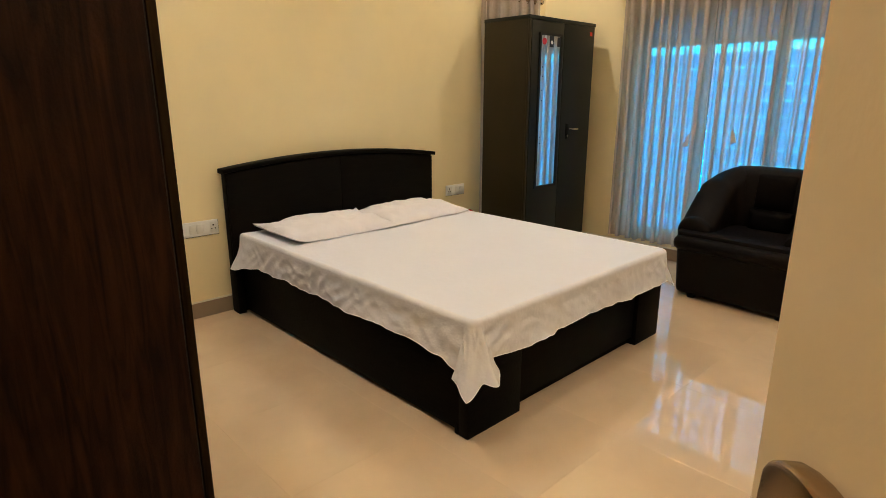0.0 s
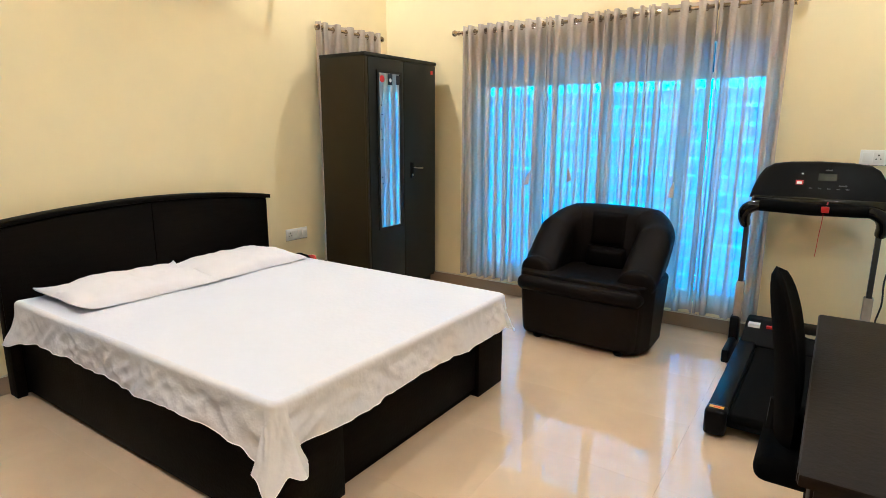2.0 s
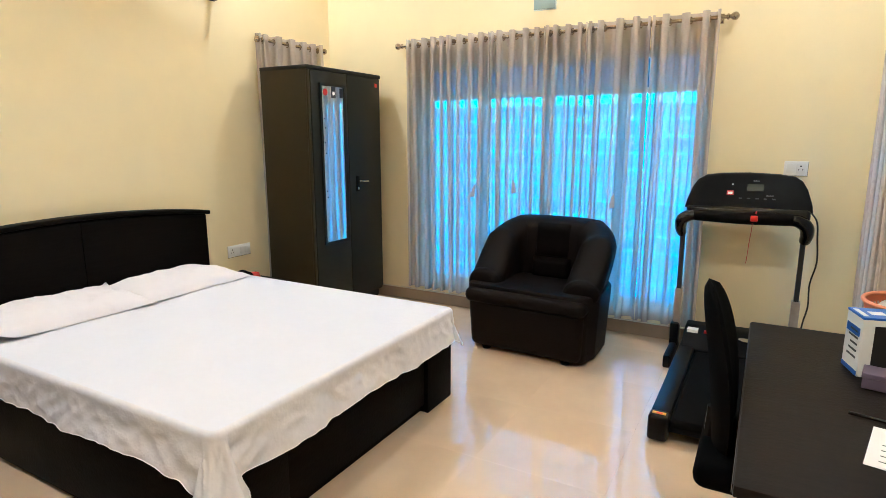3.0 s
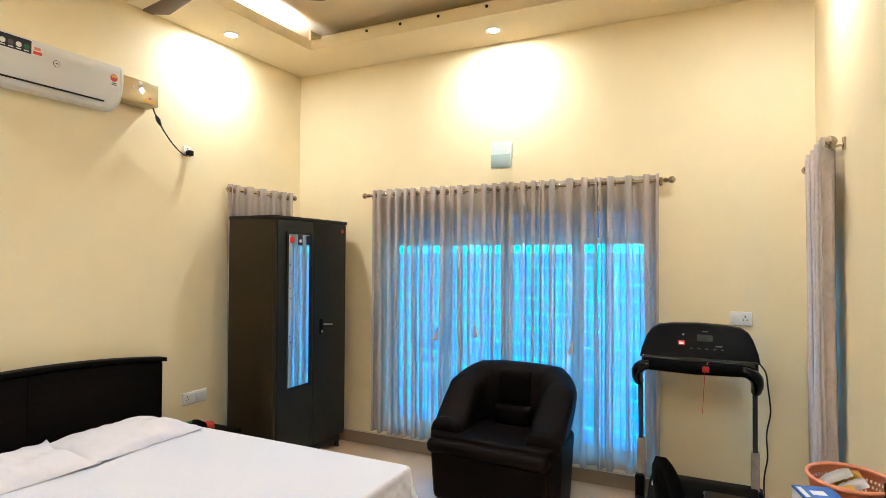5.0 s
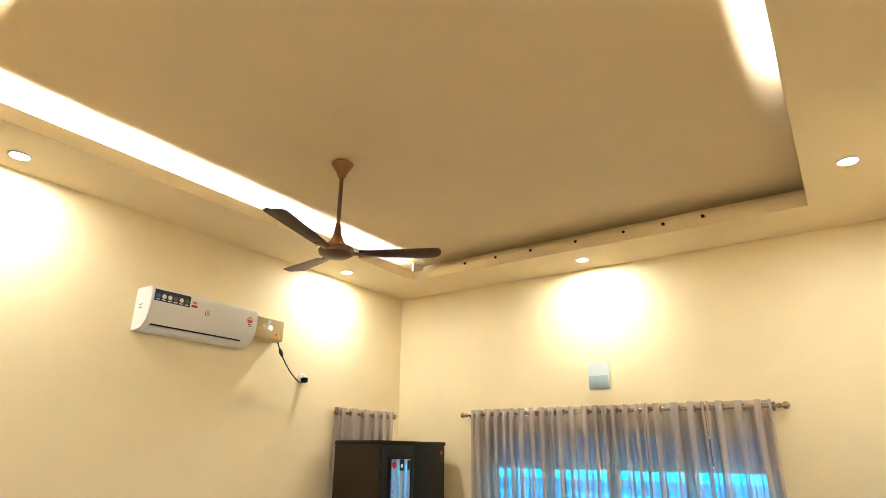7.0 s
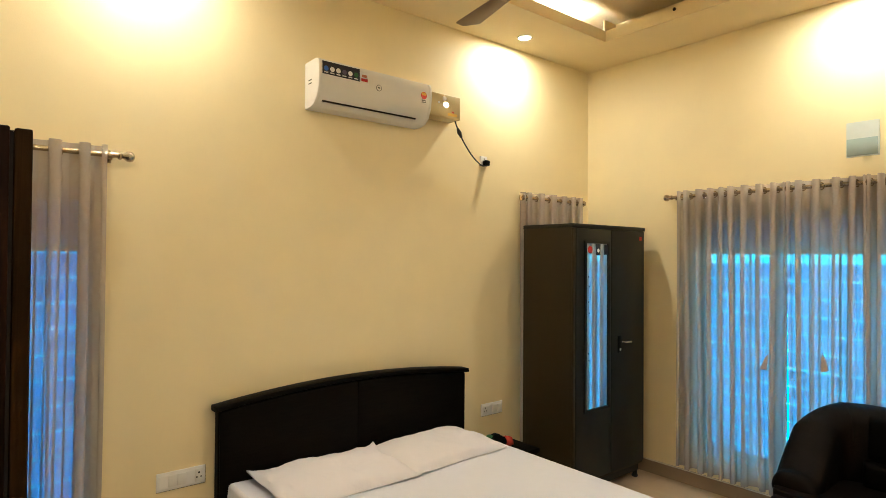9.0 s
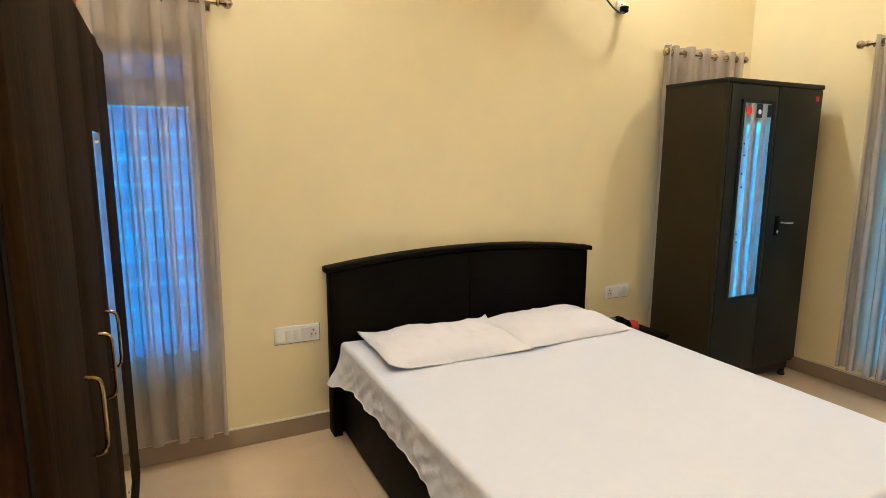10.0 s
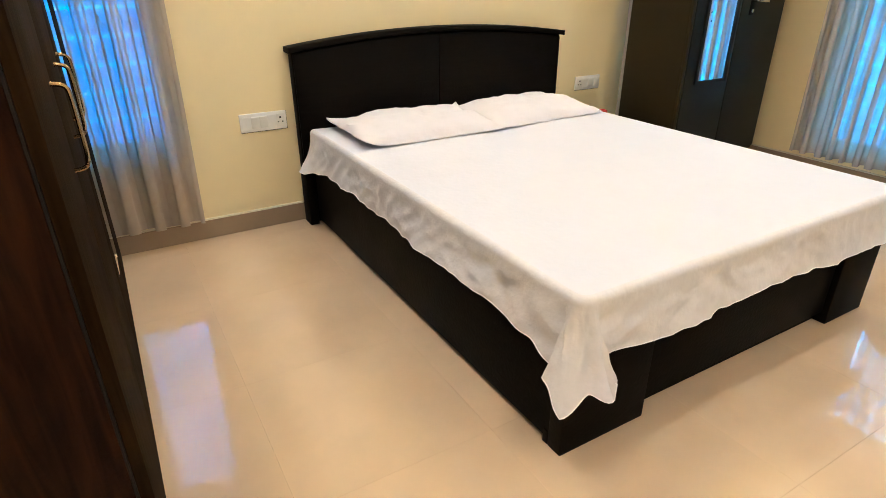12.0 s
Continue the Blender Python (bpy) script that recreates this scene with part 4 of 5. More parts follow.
# ---- treadmill ----
def build_treadmill():
    t = thing("treadmill", "black folding treadmill with a wide console", "treadmill", (3.56, 3.9, 0))
    x0, x1 = 3.220, 3.868
    part("deck", box(x0 + 0.05, 3.19, 0.055, x1 - 0.05, 4.40, 0.115, 0.006), PLASTIC, t)
    part("belt", box(x0 + 0.095, 3.185, 0.075, x1 - 0.095, 4.38, 0.124, 0.018, 3), RUBBER, t, "black ribbed running belt")
    for a, b in ((x0, x0 + 0.09), (x1 - 0.09, x1)):
        part("side_rail", extrude([(3.20, 0.07), (3.22, 0.135), (4.36, 0.145), (4.36, 0.07)], "x", a, b, 0.006), BLUEBLACK, t)
        e = part("end_cap", box(a - 0.004, 3.15, 0.012, b + 0.002, 3.235, 0.142, 0.018, 3), BLUEBLACK, t)
        if a < 3.4:
            part("warning_label", box(a + 0.012, 3.178, 0.1425, a + 0.075, 3.205, 0.1435), YELLOW, e, "small yellow warning label")
            part("label_stripe", box(a + 0.030, 3.186, 0.1436, a + 0.060, 3.197, 0.1442), RED, e)
    hood = [(4.22, 0.06), (4.22, 0.135), (4.27, 0.185), (4.40, 0.232), (4.52, 0.235), (4.60, 0.17), (4.60, 0.06)]
    h = part("motor_hood", extrude(hood, "x", x0 + 0.01, x1 - 0.01, 0.012), PLASTIC, t)
    part("hood_label", box(x0 + 0.03, 4.330, 0.2090, x0 + 0.095, 4.385, 0.2295), PAPER, h, "silver paper label")
    part("hood_label", box(x0 + 0.13, 4.340, 0.2120, x0 + 0.195, 4.372, 0.2250), RED, h, "red label")
    part("hood_badge", lathe([(0.05, 0), (0.048, 0.002)], 20, (3.60, 4.33, 0.213)), CHROME, h)
    for a in (x0 - 0.085, x1 - 0.03):
        part("base_foot", box(a, 4.16, 0.0, a + 0.045, 4.60, 0.085, 0.012), BLUEBLACK, t, "blue-black base tube")
        part("upright_socket", box(a - 0.005, 4.44, 0.06, a + 0.05, 4.56, 0.22, 0.012), BLUEBLACK, t)
    for s, xx in ((-1, x0 - 0.055), (1, x1 - 0.026)):
        u = part("upright", extrude([(4.535, 0.10), (4.485, 0.10), (4.445, 0.86), (4.485, 0.88)], "x", xx - 0.014, xx + 0.014, 0.004), GREYMETAL, t)
        part("wrap", extrude([(4.541, 0.20), (4.480, 0.20), (4.462, 0.46), (4.520, 0.46)], "x", xx - 0.024, xx + 0.024, 0.006), MILKY, u, "milky protective plastic film")
        arm = smooth_path([(xx + s * 0.004, 4.43, 0.845), (xx + s * 0.010, 4.385, 0.895), (xx - s * 0.002, 4.345, 0.945), (xx - s * 0.045, 4.325, 0.975), (xx - s * 0.10, 4.32, 0.982)], 5)
        part("arm", tube(arm, 0.03, 12, radii=[0.026 + 0.012 * math.sin(math.pi * (0.1 + 0.8 * k / (len(arm) - 1))) for k in range(len(arm))]), GLOSSY, t, "glossy curved arm cover")
    part("handlebar", tube([(3.24, 4.32, 0.982), (3.505, 4.305, 0.977), (3.77, 4.32, 0.982)], 0.036, 14), RUBBER, t, "foam-covered handlebar")
    for xx in (3.31, 3.70):
        part("pulse_grip", tube([(xx - 0.035, 4.325, 0.981), (xx + 0.035, 4.322, 0.981)], 0.0355, 14), GLOSSY, t)
    # console: a wide panel with sloped ends and a rounded top
    con = [(3.172, 1.020), (3.180, 1.07), (3.205, 1.15), (3.232, 1.195), (3.275, 1.222), (3.36, 1.234), (3.52, 1.240), (3.68, 1.234), (3.765, 1.222), (3.808, 1.195), (3.835, 1.15), (3.862, 1.07), (3.870, 1.020)]
    bm = extrude(con, "y", 4.36, 4.46, 0.014)
    for v in bm.verts:
        v.co.y += 0.55 * (v.co.z - 1.015)
    c = part("console", bm, PLASTIC, t)

    def face(x, z, lift=0.002):
        return 4.36 + 0.55 * (z - 1.015) - lift
    part("console_tray", box(3.185, 4.345, 0.955, 3.858, 4.44, 1.040, 0.020, 3), GLOSSY, c)

    def plate(x0, z0, x1, z1, m, name, lift=0.003, label=""):
        b = box(x0, 0, z0, x1, 0.003, z1)
        for v in b.verts:
            v.co.y += face(0, v.co.z, lift)
        part(name, b, m, c, label)
    plate(3.515, 1.135, 3.605, 1.175, LCD, "display", label="small grey display")
    plate(3.545, 1.19, 3.58, 1.197, GREYMETAL, "logo_bar")
    plate(3.405, 1.108, 3.443, 1.133, RED, "sticker", label="small red and white sticker")
    plate(3.411, 1.112, 3.437, 1.126, PAPER, "sticker_white", 0.005)
    for k in range(5):
        plate(3.475 + 0.045 * k, 1.087, 3.492 + 0.045 * k, 1.093, DIMGREY, "button")
    plate(3.43, 1.168, 3.438, 1.174, PAPER, "indicator")
    plate(3.62, 1.105, 3.66, 1.112, GREYMETAL, "button")
    key = part("safety_key", box(3.552, 4.268, 0.965, 3.590, 4.31, 1.0, 0.004), RED, t, "red safety key")
    part("key_clip", tube([(3.575, 4.29, 0.99), (3.580, 4.30, 1.025)], 0.004, 6), RED, key)
    part("key_cord", tube(smooth_path([(3.565, 4.28, 0.97), (3.562, 4.29, 0.90), (3.556, 4.32, 0.83), (3.553, 4.325, 0.76), (3.549, 4.33, 0.70)], 4), 0.0018, 6), RED, key, "dangling red cord")
    part("cable", tube(smooth_path([(3.862, 4.44, 1.02), (3.900, 4.47, 0.96), (3.915, 4.52, 0.86), (3.93, 4.56, 0.70), (3.91, 4.60, 0.55), (3.915, 4.61, 0.40), (3.895, 4.62, 0.25), (3.90, 4.62, 0.012)], 6), 0.005, 7), CORD, t, "black power cable")


build_treadmill()


# ---- desk, office chair and what stands on the desk ----
def build_desk():
    d = thing("desk", "dark brown laminate office desk against the wall", "desk", (3.9, 2.27, 0))
    x0, x1, y0, y1 = 3.612, 4.185, 1.645, 2.885
    part("top", box(x0, y0, 0.722, x1, y1, 0.75, 0.005), DESKTOP, d)
    part("front_edge", box(x0 - 0.003, y0 + 0.01, 0.724, x0 + 0.006, y1 - 0.01, 0.748, 0.003), DESKEDGE, d, "dark edge band")
    part("side_panel", box(x0 + 0.03, y0 + 0.03, 0, x1 - 0.02, y0 + 0.048, 0.722, 0.002), DESKEDGE, d)
    part("side_panel", box(x0 + 0.03, y1 - 0.048, 0, x1 - 0.02, y1 - 0.03, 0.722, 0.002), DESKEDGE, d)
    part("back_panel", box(x1 - 0.06, y0 + 0.048, 0.25, x1 - 0.044, y1 - 0.048, 0.722), DESKEDGE, d)
    u = part("drawer_unit", box(x0 + 0.04, y0 + 0.06, 0.10, x1 - 0.07, y0 + 0.44, 0.715, 0.003), DESKEDGE, d)
    for k in range(3):
        f = part("drawer_front", box(x0 + 0.024, y0 + 0.062, 0.11 + 0.2 * k, x0 + 0.04, y0 + 0.438, 0.30 + 0.2 * k, 0.003), DESKTOP, u)


def build_office_chair():
    c = thing("office_chair", "black fabric swivel chair pushed under the desk", "office chair", (3.69, 2.36, 0))
    hub = Vector((3.70, 2.36, 0))
    for k in range(5):
        a = radians(198 - 72 * k)
        e = hub + Vector((0.27 * math.cos(a), 0.27 * math.sin(a), 0.075))
        part("base_arm", tube([hub + Vector((0, 0, 0.10)), hub.lerp(e, 0.5) + Vector((0, 0, 0.058)), e], 0.02, 10, radii=[0.028, 0.023, 0.016]), PLASTIC, c)
        w = lathe([(0.012, -0.024), (0.026, -0.022), (0.028, -0.012), (0.028, -0.004), (0.014, -0.003), (0.014, 0.003), (0.028, 0.004), (0.028, 0.012), (0.026, 0.022), (0.012, 0.024)], 14, (0, 0, 0), "y")
        w.transform(Matrix.Translation((e.x, e.y, 0.0285)) @ Matrix.Rotation(a + 0.9, 4, "Z"))
        part("caster", w, GLOSSY, c)
    part("gas_lift", lathe([(0.03, 0.08), (0.03, 0.24), (0.016, 0.245), (0.016, 0.42)], 16, hub), GREYMETAL, c)
    part("seat", box(3.50, 2.13, 0.425, 3.98, 2.60, 0.505, 0.035, 4), FABRIC, c)

    # padded back with a rounded outline, slightly reclined
    m = bmesh.new()
    for side in (-1, 1):
        def back(u, v, side=side):
            b, h = 2 * u - 1, 2 * v - 1
            half = 0.185 * max(0.0, 1 - abs(h) ** 2.4) ** 0.5
            e = max(0.0, 1 - abs(b) ** 3) ** 0.5 * max(0.0, 1 - abs(h) ** 4) ** 0.5
            mid = 3.560 - 0.075 * v + 0.020 * math.sin(math.pi * v) + 0.035 * b * b * half / 0.185
            return Vector((mid + side * 0.030 * e, 2.365 + b * half, 0.42 + 0.60 * v))
        grid(18, 22, back, m)
    bmesh.ops.remove_doubles(m, verts=m.verts, dist=0.002)
    part("backrest", m, FABRIC, c)
    part("back_bar", tube(smooth_path([(3.70, 2.36, 0.41), (3.60, 2.36, 0.40), (3.535, 2.36, 0.44), (3.535, 2.36, 0.60)], 5), 0.022, 8), PLASTIC, c)


build_desk()
build_office_chair()
Z = 0.7515


def build_carton():
    b = thing("carton", "white and blue printed cardboard box on the desk", "box", (3.94, 2.50, Z), turn=14)
    w, d, h = 0.054, 0.056, 0.182
    part("card", box(-w, -d, 0, w, d, h, 0.002, 1), PAPER, b, local=True)
    part("lid", box(-w - 0.001, -d - 0.001, h - 0.004, w + 0.001, d + 0.001, h + 0.003, 0.001, 1), BLUE, b, "blue printed lid", local=True)
    part("print_mark", box(-0.02, -0.02, h + 0.003, 0.02, 0.015, h + 0.0036), PAPER, b, local=True)
    part("print_mark", box(-w + 0.006, -0.04, h + 0.003, -w + 0.02, 0.04, h + 0.0036), PAPER, b, local=True)
    part("picture_panel", box(-0.022, -d - 0.0016, 0.035, 0.022, -d - 0.0004, 0.16), DARK, b, "black product picture", local=True)
    part("print_band", box(0.024, -d - 0.0016, 0.115, w - 0.004, -d - 0.0004, 0.145), BLUE, b, local=True)
    part("print_band", box(-w - 0.0016, -0.045, 0.120, -w - 0.0004, 0.045, 0.146), BLUE, b, local=True)
    part("print_base", box(-w - 0.0016, -d + 0.002, 0.002, -w - 0.0004, d - 0.002, 0.016), BLUE, b, local=True)
    for k in range(5):
        part("text_bar", box(-w - 0.0016, -d + 0.02, 0.05 + 0.02 * k, -w - 0.0004, d - 0.03 - 0.008 * (k % 3), 0.056 + 0.02 * k), GREYMETAL, b, local=True)
    c = thing("carton", "dark violet cardboard box on the desk", "box", (3.965, 2.375, Z), turn=-10)
    part("card", box(-0.055, -0.04, 0, 0.055, 0.04, 0.042, 0.002, 1), PURPLE, c, local=True)
    part("lid", box(-0.057, -0.042, 0.032, 0.057, 0.042, 0.046, 0.002, 1), PURPLE, c, local=True)


def build_basket():
    b = thing("basket", "orange perforated plastic basket filled with packets", "basket", (4.055, 2.735, Z))
    bm = bmesh.new()
    n = 104
    rings = []
    for j in range(20):
        t = j / 19
        rx, ry = 0.085 + 0.035 * t, 0.105 + 0.035 * t
        rings.append([(4.055 + rx * math.cos(2 * math.pi * k / n), 2.735 + ry * math.sin(2 * math.pi * k / n), Z + 0.172 * t) for k in range(n)])
    vs = [[bm.verts.new(p) for p in r] for r in rings]
    for j in range(19):
        for k in range(n):
            if j % 2 and j < 17 and (k + j // 2) % 2 == 0:
                continue
            bm.faces.new((vs[j][k], vs[j][(k + 1) % n], vs[j + 1][(k + 1) % n], vs[j + 1][k]))
    bm.faces.new(vs[0][::-1])
    bmesh.ops.solidify(bm, geom=bm.faces[:], thickness=0.003)
    part("wall", bm, ORANGE, b)
    part("rim", tube([Vector(p) for p in rings[-1]], 0.007, 8, closed=True), ORANGE, b)
    for k, (m, nm, cat) in enumerate(((YELLOW, "packet", "packet"), (PAPER, "packet", "packet"), (WHITEP, "packet", "packet"), (YELLOW, "packet", "packet"))):
        cx, cy = 4.02 + 0.035 * (k % 2), 2.66 + 0.05 * k
        def pk(u, v, cx=cx, cy=cy, k=k):
            a, c2 = 2 * u - 1, 2 * v - 1
            z = Z + 0.135 + 0.012 * k % 0.03 + 0.018 * (1 - a ** 4) * (1 - c2 ** 4) + 0.025 * a
            return Vector((cx + 0.045 * a, cy + 0.04 * c2, z + 0.004 * noise.noise(Vector((a * 4, c2 * 4, k)))))
        m2 = grid(10, 10, pk)
        bmesh.ops.solidify(m2, geom=m2.faces[:], thickness=0.02)
        p = thing(nm, ["crumpled yellow food packet in the basket", "white paper packet in the basket", "glossy white packet in the basket", "small yellow packet in the basket"][k], cat, (cx, cy, Z + 0.05))
        part("foil", m2, m, p)


def bottle(x, y, h, r, body, cap, label, caplabel):
    b = thing("bottle", label, "bottle", (x, y, Z))
    part("body", lathe([(r * 0.9, 0), (r, 0.006), (r, h * 0.62), (r * 0.9, h * 0.70), (r * 0.45, h * 0.82), (r * 0.42, h * 0.88)], 20, (x, y, Z)), body, b)
    part("cap", lathe([(r * 0.5, h * 0.86), (r * 0.52, h * 0.88), (r * 0.52, h * 0.98), (r * 0.46, h)], 20, (x, y, Z)), cap, b, caplabel)
    part("wrapper", lathe([(r + 0.0006, h * 0.2), (r + 0.0006, h * 0.55)], 20, (x, y, Z)), NAVY, b, "dark printed wrapper")
    part("text_bar", box(x - r - 0.0018, y - r * 0.5, Z + h * 0.32, x - r * 0.8, y + r * 0.5, Z + h * 0.38), PAPER, b)


def build_desk_clutter():
    bottle(4.085, 2.42, 0.19, 0.034, PLASTIC, RED, "black plastic bottle with a red cap", "red screw cap")
    bottle(4.11, 2.30, 0.15, 0.03, CLEARP, RED, "clear plastic bottle with a red cap", "red screw cap")
    bottle(4.135, 2.55, 0.23, 0.042, PLASTIC, GLOSSY, "tall black plastic bottle", "black cap")
    j = thing("jar", "small clear glass jar with a metal lid", "jar", (4.045, 2.36, Z))
    part("glass", lathe([(0.024, 0), (0.027, 0.004), (0.027, 0.06), (0.022, 0.066)], 20, (4.045, 2.36, Z)), CLEARP, j)
    part("lid", lathe([(0.024, 0.066), (0.025, 0.068), (0.025, 0.08), (0.022, 0.082)], 20, (4.045, 2.36, Z)), CHROME, j)
    j = thing("jar", "small clear plastic jar lying open", "jar", (4.03, 2.26, Z))
    part("glass", lathe([(0.022, 0), (0.026, 0.003), (0.026, 0.05), (0.024, 0.054)], 20, (4.03, 2.26, Z)), CLEARP, j)
    part("lid", lathe([(0.027, 0.052), (0.027, 0.064), (0.024, 0.066)], 20, (4.03, 2.26, Z)), GREEN, j, "green lid")
    p = thing("paper_sheet", "white sheet of paper lying on the desk", "paper", (3.96, 1.95, Z), turn=-12)
    part("sheet", box(-0.085, -0.10, 0, 0.085, 0.12, 0.0012), PAPER, p, local=True)
    for k in range(4):
        part("text_bar", box(-0.06, -0.07 + 0.03 * k, 0.0013, 0.05 - 0.02 * (k % 2), -0.066 + 0.03 * k, 0.0017), GREYMETAL, p, local=True)
    r = thing("remote_control", "black remote control lying on the paper", "remote control", (3.955, 2.005, Z + 0.0016), turn=-16)
    part("body", box(-0.022, -0.07, 0, 0.022, 0.07, 0.018, 0.006, 3), PLASTIC, r, local=True)
    for k in range(12):
        part("button", box(-0.014 + 0.011 * (k % 3), -0.05 + 0.022 * (k // 3), 0.018, -0.006 + 0.011 * (k % 3), -0.04 + 0.022 * (k // 3), 0.020), GREYMETAL, r, local=True)
    q = thing("pen", "slim dark ballpoint pen on the desk", "pen", (3.90, 2.12, Z))
    part("barrel", tube([(3.855, 2.135, Z + 0.005), (3.945, 2.115, Z + 0.005)], 0.0045, 8), GLOSSY, q)
    part("tip", tube([(3.945, 2.115, Z + 0.005), (3.965, 2.111, Z + 0.005)], 0.003, 8, radii=[0.0045, 0.001]), CHROME, q)


build_carton()
build_basket()
build_desk_clutter()


# ---- wooden wardrobe by the door ----
def build_wardrobe():
    x0, x1, y0, y1, h = 0.160, 2.050, -0.085, 0.495, 1.940
    w = thing("wardrobe", "tall dark wooden wardrobe with brass handles and a mirror strip", "wardrobe", (1.14, 0.2, 0))
    b = box(x0, y0, 0.0, x1, y1, h, 0.003)
    part("carcass", b, WARD, w, "red-brown wood-grained side panels")
    part("plinth", box(x0 + 0.01, y1, 0.0, x1 - 0.01, y1 + 0.012, 0.045), WARD, w)
    # black strip laid in the slit behind the doors as its shade
    part("shadow_gap", box(x0 + 0.008, y1, 0.05, x1 - 0.008, y1 + 0.005, h - 0.006), DARK, w)
    n = 4
    step = (x1 - x0) / n
    for k in range(n):
        a, c = x0 + k * step + 0.0015, x0 + (k + 1) * step - 0.0015
        d = part("door", box(a, y1 + 0.006, 0.05, c, y1 + 0.030, h - 0.002, 0.003), WARD_DOOR, w)
        hx = {3: 1.63, 2: 1.30, 1: 1.06, 0: 0.60}[k]
        f = y1 + 0.030
        arc = [(hx, f, 0.885), (hx, f + 0.022, 0.890), (hx, f + 0.030, 0.91), (hx, f + 0.031, 0.975), (hx, f + 0.030, 1.04), (hx, f + 0.022, 1.06), (hx, f, 1.065)]
        if k:
            part("handle", tube(smooth_path(arc, 4), 0.005, 8), BRASS, d, "antique brass bow handle")
        if k == 1:
            part("mirror_strip", box(0.74, f, 0.33, 0.99, f + 0.004, 1.60), MIRROR, d, "tall narrow mirror strip")
            for zz in (0.36, 1.57):
                part("mirror_clip", lathe([(0.008, 0), (0.006, 0.004)], 10, (0.865, f + 0.004, zz), "y"), CHROME, d)
    c = thing("folded_cloth", "bright red cloth bundle on top of the wardrobe", "cloth", (1.0, 0.455, h))

    def fold(u, v):
        a, t = 2 * math.pi * u, math.pi * v
        p = Vector((math.sin(t) * math.cos(a), math.sin(t) * math.sin(a), math.cos(t)))
        k = 1 + 0.3 * noise.noise(p * 2.0)
        return Vector((1.00 + 0.26 * p.x * k, 0.455 + 0.055 * p.y * k, max(h + 0.001, h + 0.05 + 0.075 * p.z * k)))
    m = grid(26, 14, fold, wrap=True)
    bmesh.ops.remove_doubles(m, verts=m.verts, dist=0.0005)
    part("bundle", m, REDCLOTH, c)
    s = thing("hanger", "dark plastic clothes hanger lying on the wardrobe", "hanger", (0.45, 0.47, h))
    part("bar", tube(smooth_path([(0.30, 0.40, h + 0.008), (0.36, 0.50, h + 0.012), (0.42, 0.515, h + 0.014), (0.50, 0.50, h + 0.012), (0.34, 0.40, h + 0.008)], 5), 0.006, 7), PLASTIC, s)


build_wardrobe()


# ---- wall fittings ----
def switchboard(axis, at, side, p, q, z0, z1, modules, label):
    """Modular switch plate: frame, modules with rockers or socket holes."""
    def bx(u0, d0, w0, u1, d1, w1, r=0.0):
        a, c = sorted((at + side * d0, at + side * d1))
        return box(u0, a, w0, u1, c, w1, r) if axis == "x" else box(a, u0, w0, c, u1, w1, r)
    s = thing("switchboard", label, "switchboard", ((p + q) / 2, at, z0) if axis == "x" else (at, (p + q) / 2, z0))
    part("plate", bx(p, 0, z0, q, 0.012, z1, 0.004), IVORY, s)
    # dark slab offset down and sideways draws the shadow beside the plate
    part("plate_shadow", bx(p + 0.003, 0, z0 - 0.0025, q + 0.002, 0.006, z1 - 0.003), GREYMETAL, s, "dark rim standing for the plate's shadow")
    n = len(modules)
    w = (q - p - 0.024) / n
    for k, m in enumerate(modules):
        a = p + 0.012 + k * w
        if m == "-":
            part("blank", bx(a + 0.001, 0.012, z0 + 0.016, a + w - 0.001, 0.0135, z1 - 0.016), IVORY, s)
        if m == "s":
            part("rocker", bx(a + 0.002, 0.012, z0 + 0.018, a + w - 0.002, 0.017, z1 - 0.018, 0.001), WHITEP, s)
        if m == "o":
            f = part("socket", bx(a + 0.001, 0.012, z0 + 0.014, a + w - 0.001, 0.0145, z1 - 0.014, 0.001), WHITEP, s)
            c, zc = a + w / 2, (z0 + z1) / 2
            for du, dz, r in ((0, 0.014, 0.0045), (-0.011, -0.008, 0.0035), (0.011, -0.008, 0.0035)):
                part("hole", bx(c + du - r, 0.0146, zc + dz - r, c + du + r, 0.0152, zc + dz + r), DARK, f)


switchboard("y", 0, 1, 1.186, 1.426, 0.530, 0.624, "-ss-o", "ivory switch plate with a fan regulator and socket beside the bed")
switchboard("y", 0, 1, 3.432, 3.653, 0.535, 0.626, "o-ss", "ivory switch plate with a socket beside the bed")
switchboard("x", RY, -1, 3.704, 3.835, 1.218, 1.309, "so", "ivory switch and socket plate above the treadmill")
switchboard("y", 0, 1, 3.405, 3.475, 2.43, 2.50, "o", "ivory plug socket high on the wall")


